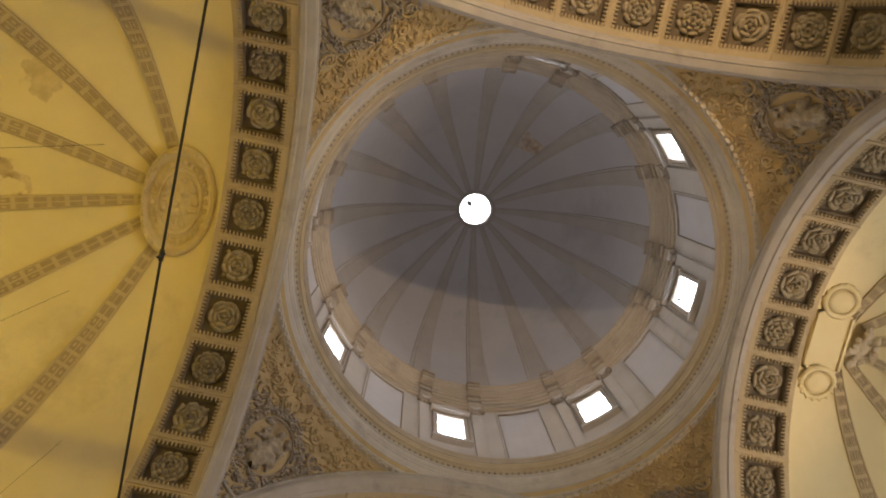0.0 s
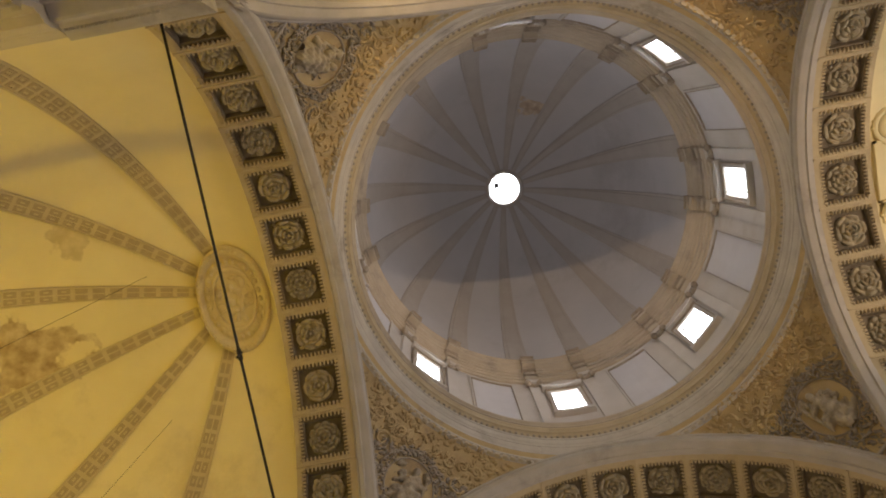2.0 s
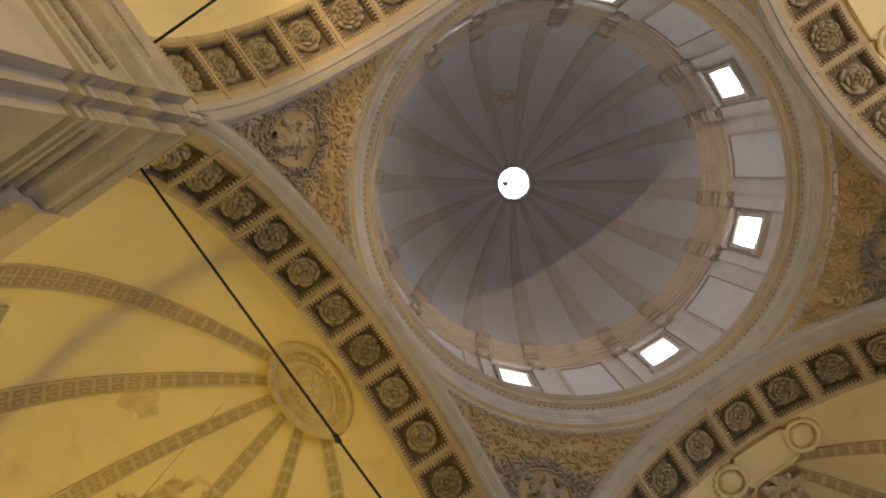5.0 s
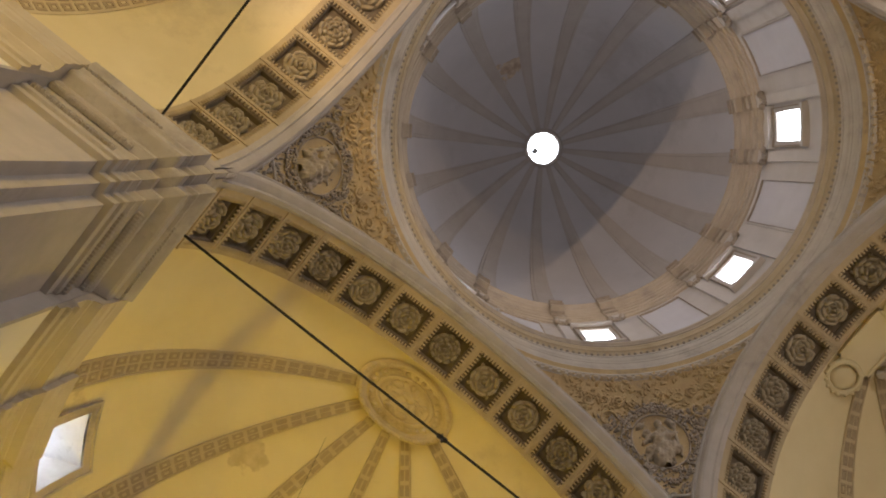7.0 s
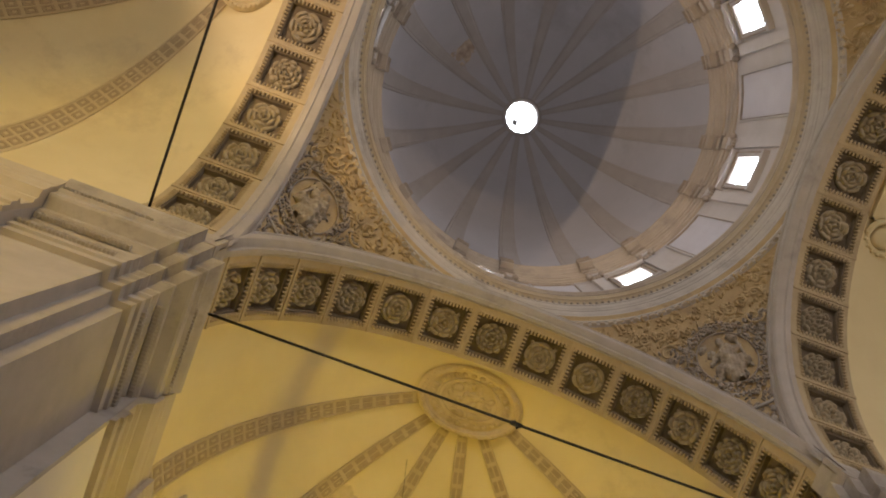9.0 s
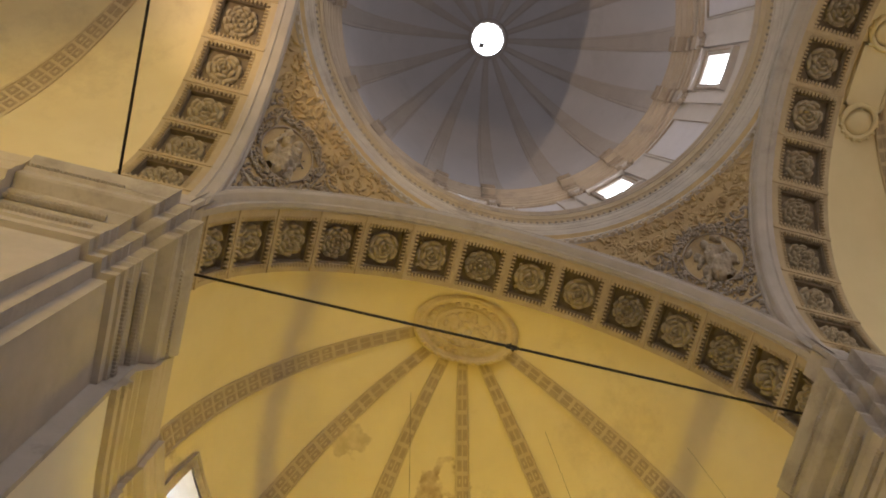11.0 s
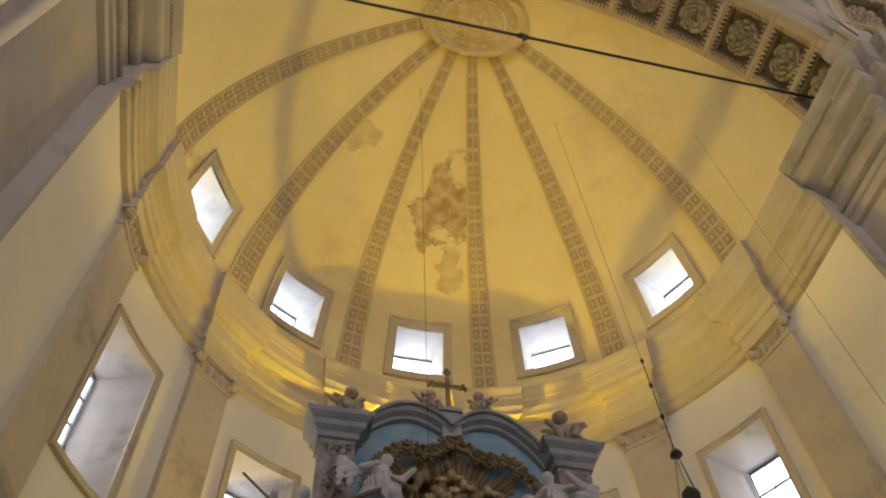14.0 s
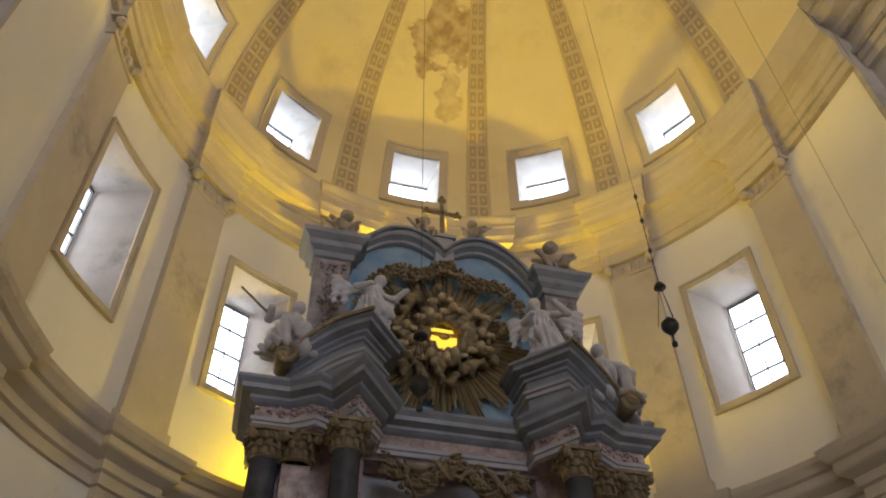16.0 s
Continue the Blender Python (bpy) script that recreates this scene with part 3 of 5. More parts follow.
def rib(u):
    """A vault rib with two rows of small sunk squares."""
    r = tagged(new("vault_rib"), "stone vault rib with two rows of small sunk squares", "rib", "ribs of the apse vault", "structure")
    rows = 26
    band, cells = Mesh(), Mesh()
    pole = Vector((0, 10.5))

    def at(s, v, off):
        # s in metres across
        p = vault_raw(u, v)
        d = (pole - plan(u)[0]).normalized()
        side = Vector((d.y, -d.x, 0))
        q = vault_at(u, v, off)
        return q + side * s
    n = rows * 3
    top = 0.925
    hw = [0.40 - 0.24 * (i / n) for i in range(n + 1)]
    pts = []
    for i in range(n + 1):
        v = 0.005 + top * i / n
        h = hw[i]
        pts += [at(-h, v, 0.0), at(-h, v, -0.09), at(-h * 0.86, v, -0.09), at(-h * 0.8, v, -0.06), at(h * 0.8, v, -0.06), at(h * 0.86, v, -0.09), at(h, v, -0.09), at(h, v, 0.0)]
    band.grid(pts, n + 1, 8)
    for j in range(rows):
        v0, v1 = 0.005 + top * (j + 0.14) / rows, 0.005 + top * (j + 0.86) / rows
        h = 0.40 - 0.24 * (j + 0.5) / rows
        for s in (-1, 1):
            a, b = s * h * 0.10, s * h * 0.70
            a, b = min(a, b), max(a, b)
            w, q = (b - a) * 0.2, (v1 - v0) * 0.2
            out = [at(a, v0, -0.085), at(b, v0, -0.085), at(b, v1, -0.085), at(a, v1, -0.085)]
            inn = [at(a + w, v0 + q, -0.085), at(b - w, v0 + q, -0.085), at(b - w, v1 - q, -0.085), at(a + w, v1 - q, -0.085)]
            low = [at(a + w, v0 + q, -0.062), at(b - w, v0 + q, -0.062), at(b - w, v1 - q, -0.062), at(a + w, v1 - q, -0.062)]
            base = [at(a, v0, -0.055), at(b, v0, -0.055), at(b, v1, -0.055), at(a, v1, -0.055)]
            cells.add(out + inn + low + base, [(i, (i + 1) % 4, 4 + (i + 1) % 4, 4 + i) for i in range(4)] + [(4 + i, 4 + (i + 1) % 4, 8 + (i + 1) % 4, 8 + i) for i in range(4)]
                      + [(i, (i + 1) % 4, 12 + (i + 1) % 4, 12 + i) for i in range(4)] + [(8, 9, 10, 11)])
    for j in range(rows - 8):
        v0, v1 = 0.005 + top * (j + 0.36) / rows, 0.005 + top * (j + 0.64) / rows
        h = 0.40 - 0.24 * (j + 0.5) / rows
        for s in (-1, 1):
            a, b = sorted((s * h * 0.30, s * h * 0.50))
            slab(band, at, a, b, v0, v1, -0.055, -0.082)
    band.put("rib_band", RIB, r)
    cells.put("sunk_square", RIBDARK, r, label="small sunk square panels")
    return r


def pilaster(u):
    """A shallow pilaster on the apse wall with a carved capital."""
    p = tagged(new("pilaster"), "shallow limestone pilaster with a carved capital on the apse wall", "pilaster", "apse pilasters", "structure")
    m = Mesh()
    slab(m, wall_at, u - PW, u + PW, 8.52, 14.72, 0.05, -0.16, 4, 2)
    m.put("shaft", STONE, p)
    m = Mesh()
    slab(m, wall_at, u - PW - 0.5, u + PW + 0.5, 8.5, 8.9, 0.05, -0.21, 4, 2)
    m.put("base", STONE, p)
    m = Mesh()
    slab(m, wall_at, u - PW, u + PW, 0, 7.45, 0.05, -0.16, 4, 2)
    m.put("lower_shaft", STONE, p)
    c = Mesh()
    slab(c, wall_at, u - PW - 0.3, u + PW + 0.3, 14.68, 14.78, 0.05, -0.2, 4, 2)
    slab(c, wall_at, u - PW + 0.3, u + PW - 0.3, 14.78, 15.14, 0.05, -0.17, 4, 2)
    slab(c, wall_at, u - PW - 1.1, u + PW + 1.1, 15.14, 15.25, 0.05, -0.30, 4, 2)
    for s in (-1, 1):
        q = wall_at(u + s * (PW + 0.3), 15.03, -0.22)
        c.ball(q, (0.13, 0.13, 0.13), 5, 8)
    for i in range(5):
        q = wall_at(u - PW + 0.8 + (2 * PW - 1.6) * i / 4, 14.93, -0.2)
        c.ball(q, (0.07, 0.07, 0.13), 5, 6)
    c.put("capital", STONE, p, smooth=False)
    return p


def boss():
    """The round stucco medallion at the crown of an apse vault."""
    o = tagged(new("vault_medallion"), "round stucco medallion with rim and worn relief at the vault's crown", "medallion", "apse medallions", "structure")
    c, ax, ay = Vector((0.10, 10.62, 25.42)), 1.70, 1.13

    def at(k, a, dz):
        x, y = c.x + ax * k * math.cos(a), c.y + ay * k * math.sin(a)
        return Vector((x, y, c.z + 0.05 - 0.10 * abs(x) + dz))
    prof = [(1.0, 0.12), (1.0, -0.16), (0.95, -0.24), (0.88, -0.24), (0.84, -0.12), (0.80, -0.06), (0.62, -0.06), (0.60, -0.12), (0.54, -0.12), (0.52, -0.04), (0.0, -0.04)]
    m = Mesh()
    n = 48
    m.grid([at(k, 2 * math.pi * i / n, dz) for i in range(n) for k, dz in prof], n, len(prof), wrap=True)
    m.put("rim", WORN, o, smooth=False)
    rng = random.Random(5)
    r = Mesh()
    for i in range(26):
        a = 2 * math.pi * i / 26
        r.ball(at(0.71, a, -0.09), (0.11, 0.09, 0.05), 4, 6)
    for i in range(48):
        a = 2 * math.pi * i / 48
        r.ball(at(0.93, a, -0.24), (0.06, 0.05, 0.05), 4, 6)
    for i in range(30):
        a, k = rng.random() * 6.28, rng.random() ** 0.5 * 0.45
        r.ball(at(k, a, -0.05), (0.08 + rng.random() * 0.14, 0.06 + rng.random() * 0.1, 0.06), 4, 6)
    r.put("relief", WORN, o, smooth=True, label="worn stucco relief")
    return o


# ---- coffered arches ----
CW = 12.35 * math.pi / 180      # angle of one coffer


def bend(s, y, d):
    """Arch surface: s along the arch from the coffer's middle, y through it, d up into the arch. The arch's axis is the origin line."""
    a = s / S
    return Vector(((S + d) * math.sin(a), y, (S + d) * math.cos(a)))


def coffer_mesh(kind):
    """One bay of the arch's underside: flat border, toothed moulding, sunk field and rosette. Returns border, field and rosette meshes."""
    w = CW * S / 2
    border, field, rose = Mesh(), Mesh(), Mesh()
    y0, y1 = 7.55, BACK
    cy = 8.45
    hs, hy = 0.665, 0.70

    def ring(a, b):
        # a, b: (half along, half through, depth); a quad ring with bent long sides
        n = 4
        out, inn = [], []
        for (h, g, d), acc in ((a, out), (b, inn)):
            for i in range(n):
                acc.append(bend(-h + 2 * h * i / n, cy - g, d))
            for i in range(n):
                acc.append(bend(h, cy - g + 2 * g * i / n, d))
            for i in range(n):
                acc.append(bend(h - 2 * h * i / n, cy + g, d))
            for i in range(n):
                acc.append(bend(-h, cy + g - 2 * g * i / n, d))
        k = 4 * n
        return out + inn, [(i, (i + 1) % k, k + (i + 1) % k, k + i) for i in range(k)]
    # flat border out to the bay's edge
    n = 4
    for a, b, c, d in ((-w, w, y0, cy - hy), (-w, w, cy + hy, y1), (-w, -hs, cy - hy, cy + hy), (hs, w, cy - hy, cy + hy)):
        pts = [bend(a + (b - a) * i / n, y, 0) for i in range(n + 1) for y in (c, d)]
        border.grid(pts, n + 1, 2)
    for x0, x1 in ((-w, -w + 0.045), (w - 0.045, w)):
        slab(border, lambda s, y, o: bend(s, y, o), x0, x1, y0, y1, 0.02, -0.035)
    v, f = ring((hs, hy, 0), (hs, hy, 0.05))
    border.add(v, f)
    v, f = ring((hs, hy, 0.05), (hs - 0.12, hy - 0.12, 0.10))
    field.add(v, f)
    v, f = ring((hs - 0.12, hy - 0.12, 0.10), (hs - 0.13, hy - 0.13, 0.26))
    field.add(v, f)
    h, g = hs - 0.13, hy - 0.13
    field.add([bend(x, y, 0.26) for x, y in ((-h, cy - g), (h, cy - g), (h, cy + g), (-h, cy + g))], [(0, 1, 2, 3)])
    # teeth round the opening
    for i in range(12):
        t = -0.5 + i / 11
        for s, y in ((2 * t * (hs - 0.06), cy - hy + 0.03), (2 * t * (hs - 0.06), cy + hy - 0.03)):
            border.ball(bend(s, y, 0.015), (0.036, 0.095, 0.055), 4, 6)
        for s, y in ((-hs + 0.03, cy + 2 * t * (hy - 0.06)), (hs - 0.03, cy + 2 * t * (hy - 0.06))):
            border.ball(bend(s, y, 0.015), (0.095, 0.036, 0.055), 4, 6)
    # rosette: rings of short curved petals round a button
    base = 0.10

    def petal(R, a, half, wid, dz):
        q = []
        for i in range(6):
            f = i / 5 * 2 - 1
            edge = 0.09 if abs(f) > 0.9 else 0.0
            for g, up in ((-1, 0.14), (-0.85, 0.02), (-0.3, 0.0), (0.4, 0.0), (0.9, 0.025), (1, 0.14)):
                r = R + g * wid * (1 - 0.25 * (abs(f) > 0.9)) + 0.012 * (1 - f * f)
                b = a + half * f
                q.append(bend(r * math.cos(b), cy + r * math.sin(b), base + dz + max(up, edge)))
        rose.grid(q, 6, 6)
    rows = (((0.405, 8, 0.058), (0.27, 7, 0.05), (0.15, 5, 0.042)), ((0.41, 6, 0.06), (0.265, 5, 0.055), (0.14, 4, 0.042)),
            ((0.415, 10, 0.055), (0.285, 9, 0.05), (0.165, 6, 0.045)), ((0.40, 7, 0.062), (0.25, 6, 0.055), (0.13, 3, 0.04)))[kind]
    for k, (R, cnt, wid) in enumerate(rows):
        for i in range(cnt):
            petal(R, 2 * math.pi * (i + 0.5 * (k % 2)) / cnt + 0.4 * kind + 0.3 * k, 0.43 * 2 * math.pi / cnt, wid, -0.03 * k)
    n = 16
    rose.grid([bend(r * math.cos(2 * math.pi * i / n), cy + r * math.sin(2 * math.pi * i / n), d) for i in range(n) for r, d in ((0.47, 0.25), (0.44, 0.20), (0.1, 0.17), (0.001, 0.17))], n, 4, wrap=True)
    rose.ball(bend(0, cy, base - 0.02), (0.06, 0.06, 0.09), 5, 8)
    if kind == 3:
        for i in range(4):
            a = math.pi / 4 + math.pi / 2 * i
            rose.ball(bend(0.5 * math.cos(a), cy + 0.5 * math.sin(a), 0.23), (0.07, 0.07, 0.05), 4, 6)
    return border, field, rose


KINDS = []
for k in range(4):
    b, f, r = coffer_mesh(k)
    hold = []
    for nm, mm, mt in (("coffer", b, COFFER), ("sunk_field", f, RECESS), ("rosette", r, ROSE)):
        me = bpy.data.meshes.new(nm)
        me.from_pydata(mm.v, [], mm.f)
        me.materials.append(mt)
        me.update()
        hold.append(me)
    hold[2].polygons.foreach_set("use_smooth", [True] * len(hold[2].polygons))
    KINDS.append(hold)


def arch(a, order):
    o = tagged(new("coffered_arch"), "round arch with sunk coffers, toothed mouldings and carved rosettes", "arch", "crossing arches", "structure")
    turn = turned(a)
    o.matrix_basis = turn @ Matrix.Translation((0, 0, SPRING))
    for i in range(15):
        k = order[i % len(order)]
        c = new("coffer", KINDS[k][0])
        c.parent = o
        c.matrix_basis = Matrix.Rotation((i - 7) * CW, 4, "Y")
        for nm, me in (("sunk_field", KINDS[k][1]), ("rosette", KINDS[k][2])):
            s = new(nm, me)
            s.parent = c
    # moulded band on the crossing's side and the plain back
    prof = [(7.56, S), (7.50, S), (7.48, S - 0.05), (7.36, S - 0.05), (7.33, S), (7.24, S + 0.02), (7.12, S + 0.06), (7.08, S + 0.12), (7.08, S + 0.28), (7.12, S + 0.32), (7.06, S + 0.36), (7.06, S + 0.44), (7.12, S + 0.48), (7.3, S + 0.5)]
    m = Mesh()
    n = 72
    pts = []
    for i in range(n + 1):
        t = math.pi * i / n
        for y, r in prof:
            x, z = -r * math.cos(t), r * math.sin(t)
            pts.append((max(-S - 0.02, min(S + 0.02, x)), y, z))
    m.grid(pts, n + 1, len(prof))
    m.put("archivolt", GREY, o, label="grey stone moulded archivolt")
    b = Mesh()
    pts = []
    for i in range(n + 1):
        t = math.pi * i / n
        for y, r in ((BACK, S), (BACK, S + 0.9), (7.3, S + 0.9)):
            pts.append((-r * math.cos(t), y, r * math.sin(t)))
    b.grid(pts, n + 1, 3)
    b.put("arch_back", PLASTER, o)
    return o


# ---- pendentives ----
ARCHR = S + 0.42
SPH = math.hypot(S, ARCHR)
RING_R = 7.42


def sphere_at(x, y, off=0.0):
    r2 = min(x * x + y * y, SPH * SPH - 0.01)
    p = Vector((x, y, math.sqrt(SPH * SPH - r2)))
    return p * (1 - off / SPH) + Vector((0, 0, SPRING))


def pendentive(a, seed):
    o = tagged(new("pendentive"), "carved pendentive with a round figure relief and scroll ornament", "pendentive", "crossing pendentives", "structure")
    m = Mesh()
    n, k = 40, 14
    pts = []
    for i in range(n + 1):
        ph = radians(2 + 86 * i / n)
        r1 = S / max(math.cos(ph), math.sin(ph)) + 0.04
        for j in range(k + 1):
            r = RING_R - 0.15 + (max(r1, RING_R - 0.1) - RING_R + 0.15) * j / k
            pts.append(sphere_at(r * math.cos(ph), r * math.sin(ph)))
    m.grid(pts, n + 1, k + 1)
    m.put("field", OCHRE, o, smooth=True, label="ochre stone ground")
    rng = random.Random(seed)
    c0 = Vector((8.55, 8.55)).normalized() * 8.88
    tocentre = -c0.normalized()
    side = Vector((-tocentre.y, tocentre.x))

    def at(s, t, off):
        # s across, t towards the dome along the surface from the tondo's middle
        p = c0 + side * s + tocentre * t * 0.62
        return sphere_at(p.x, p.y, off)
    # tondo rim: two hoops and a wreath of leaves
    rim = Mesh()
    N = 44
    R = 1.10
    for rr, tr, of in ((R, 0.03, 0.05), (R * 0.74, 0.03, 0.05)):
        rim.tube([at(rr * math.cos(2 * math.pi * i / N), rr * math.sin(2 * math.pi * i / N), of) for i in range(N)], tr, 6, True)
    for i in range(300):
        t = 2 * math.pi * i / 300
        k = R * rng.uniform(0.78, 1.10)
        sz = rng.uniform(0.03, 0.075)
        rim.ball(at(k * math.cos(t), k * math.sin(t), 0.08), (sz, sz * rng.uniform(0.6, 1.2), sz), 3, 6, Matrix.Rotation(rng.random() * 3, 3, "Z"))
    rim.put("wreath", CARVED, o, smooth=True, label="carved leaf wreath round the relief")
    # worn relief of robes and limbs as plain broken masses
    lean = 1 if seed % 2 else -1
    fold = rng.random() * 6

    def relief(X, Y, Z):
        w = 0.03 * np.sin(14 * X + 9 * Y + fold) + 0.026 * np.sin(26 * Y - 12 * X + fold) + 0.02 * np.sin(47 * X + 21 * Y) * np.sin(39 * Y - 9 * X + fold)
        F = limb(X, Y, Z, (-0.08 * lean, -0.5, 0.02), (0.05, 0.12, 0.08), 0.33, 0.22) + w
        F = merge(F, limb(X, Y, Z, (0.1, -0.2, 0.1), (0.36 * lean, -0.36, 0.08), 0.2, 0.15) + w)
        F = merge(F, limb(X, Y, Z, (-0.1, -0.3, 0.1), (-0.36 * lean, -0.3, 0.04), 0.18, 0.14) + w)
        F = merge(F, egg(X, Y, Z, (0.05 * lean, 0.42, 0.14), (0.12, 0.14, 0.12)), 0.03)
        F = merge(F, egg(X, Y, Z, (0.30 * lean, 0.16, 0.06), (0.20, 0.13, 0.12)) + w, 0.05)
        F = merge(F, egg(X, Y, Z, (-0.34 * lean, 0.10, 0.04), (0.17, 0.22, 0.10)) + w, 0.05)
        F = merge(F, egg(X, Y, Z, (-0.45 * lean, -0.45, 0.03), (0.2, 0.14, 0.10)) + w, 0.05)
        F = merge(F, egg(X, Y, Z, (0.42 * lean, 0.46, 0.04), (0.16, 0.12, 0.09)) + w, 0.05)
        F = merge(F, limb(X, Y, Z, (0.45 * lean, -0.5, 0.06), (0.5 * lean, 0.5, 0.06), 0.05, 0.05), 0.03)
        F = merge(F, limb(X, Y, Z, (-0.55, 0.45, 0.02), (-0.3, 0.62, 0.02), 0.08, 0.06) + w, 0.03)
        return F
    fig = carve(relief, (-0.8, -0.8, -0.04), (0.8, 0.8, 0.4), 0.03)
    fig.v = [tuple(at(x, y, z)) for x, y, z in fig.v]
    fig.put("figure_relief", PALEREL, o, smooth=True, label="worn carved figure relief")
    # plain triangle and dart towards the foot
    foot = Mesh()
    for s in (-1, 1):
        foot.tube([at(s * 0.08, -2.4, 0.05), at(s * 0.5, -1.45, 0.05)], 0.05)
    foot.tube([at(-0.5, -1.45, 0.05), at(0.5, -1.45, 0.05)], 0.05)
    for i in range(7):
        foot.ball(at(rng.uniform(-0.25, 0.25), -1.6 - rng.random() * 0.5, 0.06), (0.10, 0.1, 0.08), 4, 6)
    foot.put("foot_panel", GREY, o, smooth=True)
    # leaf and scroll work over the ground
    orn, lv = Mesh(), Mesh()

    def scroll(s, t, r, turns, way, th):
        q = []
        for i in range(18):
            f = i / 17
            ang = way * f * turns * 6.283 + t * 7
            q.append(at(s + r * (1 - 0.85 * f) * math.cos(ang), t + r * (1 - 0.85 * f) * math.sin(ang), 0.06))
        orn.tube(q, [th * (1 - 0.5 * i / 17) for i in range(18)], 5)

    def free(s, t, gap=0.1):
        p = c0 + side * s + tocentre * t * 0.62
        return p.length > RING_R + gap and p.x < S - gap - 0.05 and p.y < S - gap - 0.05 and math.hypot(s, t) > 1.2
    for s in (-1, 1):
        for i in range(9):
            f = i / 8
            x, y = s * (0.9 + 3.6 * f), 0.75 + 1.1 * f - 0.1 * f * f
            for dy, r in ((0.0, 0.30 - 0.1 * f), (0.65, 0.2)):
                if free(x, y + dy):
                    scroll(x, y + dy, r, 1.4, s * (-1) ** i, 0.05)
    grey = Mesh()
    for i in range(5200):
        s, t = rng.uniform(-5.4, 5.4), rng.uniform(-2.3, 2.8)
        if not free(s, t, 0.02):
            continue
        sz = rng.uniform(0.04, 0.10)
        flow = noise.noise(Vector((s * 0.9, t * 0.9, seed))) * 6
        q = Matrix.Rotation(flow, 3, "Z")
        near = t - 0.18 * abs(s) < 0.75 + 0.35 * noise.noise(Vector((s, t, seed + 5.0)))
        if not near and rng.random() < 0.45:
            continue
        (grey if near else lv).ball(at(s, t, 0.02), (sz * 1.5, sz * 0.6, sz * 0.75), 3, 5, q)
    grey.put("fruit_and_leaf_cluster", CARVED, o, smooth=True, label="dense carved fruit and leaf clusters")
    orn.put("scrollwork", OCHRE, o, smooth=True, label="curling scroll ornament")
    lv.put("leafwork", OCHRE, o, smooth=True, label="carved leaf and fruit ornament")
    o.matrix_basis = turned(a)
    return o


# ---- the setting ----
fl = Mesh()
fl.box(-30, 30, -30, 30, -0.3, 0.0)
tagged(fl.put("floor", FLOOR), "worn stone church floor", "floor", kind="structure")
gr = Mesh().add([(-3000, -3000, -0.4), (3000, -3000, -0.4), (3000, 3000, -0.4), (-3000, 3000, -0.4)], [(0, 1, 2, 3)])
tagged(gr.put("ground", FLOOR), "bare ground round the church", "ground", kind="structure")

for a in (0, 90, 180, 270):
    arm_setting(a)

# corner piers with folded angles, and the cornices that wrap them
FOLD = [(-7.78, 8.33), (-8.06, 8.33), (-8.06, 8.06), (-8.33, 8.06), (-8.33, 7.78)]
for a in (0, 90, 180, 270):
    pl = [(-7.78, JAMB)] + FOLD + [(-JAMB, 7.78), (-JAMB, JAMB)]
    n = len(pl)
    m = Mesh().add([(x, y, z) for z in (0, 17.52) for x, y in pl], [(i, (i + 1) % n, n + (i + 1) % n, n + i) for i in range(n)] + [tuple(range(n, 2 * n))])
    p = tagged(m.put("corner_pier", GREY), "grey limestone corner pier with folded angles carrying the arches", "pier", "crossing piers", "structure")
    Mesh().box(-11.5, -7.75, 7.75, 11.5, 17.55, 25.6).put("masonry", WALL, p)
    run = [(-7.78, JAMB - 0.03)] + FOLD + [(-JAMB + 0.03, 7.78)]
    for prof, nm in ((PIERENT, "pier_cornice"), (LOWER, "pier_lower_cornice")):
        c = sweep(run, prof)
        k = len(prof)
        for e, first in ((run[0], 0), (run[-1], len(c.v) - k)):
            base = [(e[0], e[1], z) for o, z in prof]
            c.add([c.v[first + i] for i in range(k)] + base, [(i, i + 1, k + i + 1, k + i) for i in range(k - 1)])
        c.put(nm, GREY, p, label="weathered moulded stone cornice")
    w = Mesh()
    w.box(-8.5, -7.385, JAMB - 0.02, JAMB + 0.09, 0, 17.53)
    w.box(-JAMB - 0.09, -JAMB + 0.02, 7.385, 8.5, 0, 17.53)
    w.put("wall_end", GREY, p)
    Mesh().box(-7.85, -7.09, 7.09, 7.85, 17.42, 18.45).put("impost", GREY, p)
    t = Mesh()
    for i in range(24):
        y = 8.42 + 1.86 * i / 23
        for z0, z1, o, w in ((16.36, 16.56, 0.30, 0.032), (15.70, 15.86, 0.235, 0.030), (17.12, 17.19, 0.80, 0.024)):
            for k, (lo, hi) in enumerate(((0.0, 1.0), (0.25, 0.8))):
                d = 0.02 * k
                za, zb = z0 + (z1 - z0) * lo, z0 + (z1 - z0) * hi
                t.box(-7.78 + o - 0.07, -7.78 + o + 0.03 + d, y - w + d, y + w - d, za, zb)
                t.box(-y - w + d, -y + w - d, 7.78 - o - 0.03 - d, 7.78 - o + 0.07, za, zb)
    t.put("dart_moulding", GREY, p)
    p.matrix_basis = turned(a)

ORDERS = ((0, 1, 3, 0, 2, 1, 3, 2, 3, 1, 2, 3, 2, 1, 0), (1, 3, 3, 2, 1, 2, 0, 3, 1, 2), (2, 1, 3, 1, 2, 3, 1), (3, 2, 1, 2, 2, 3, 1, 1))
for a, order in zip((0, 90, 180, 270), ORDERS):
    arch(a, order)
for i, a in enumerate((0, 90, 180, 270)):
    pendentive(a, 11 + i)

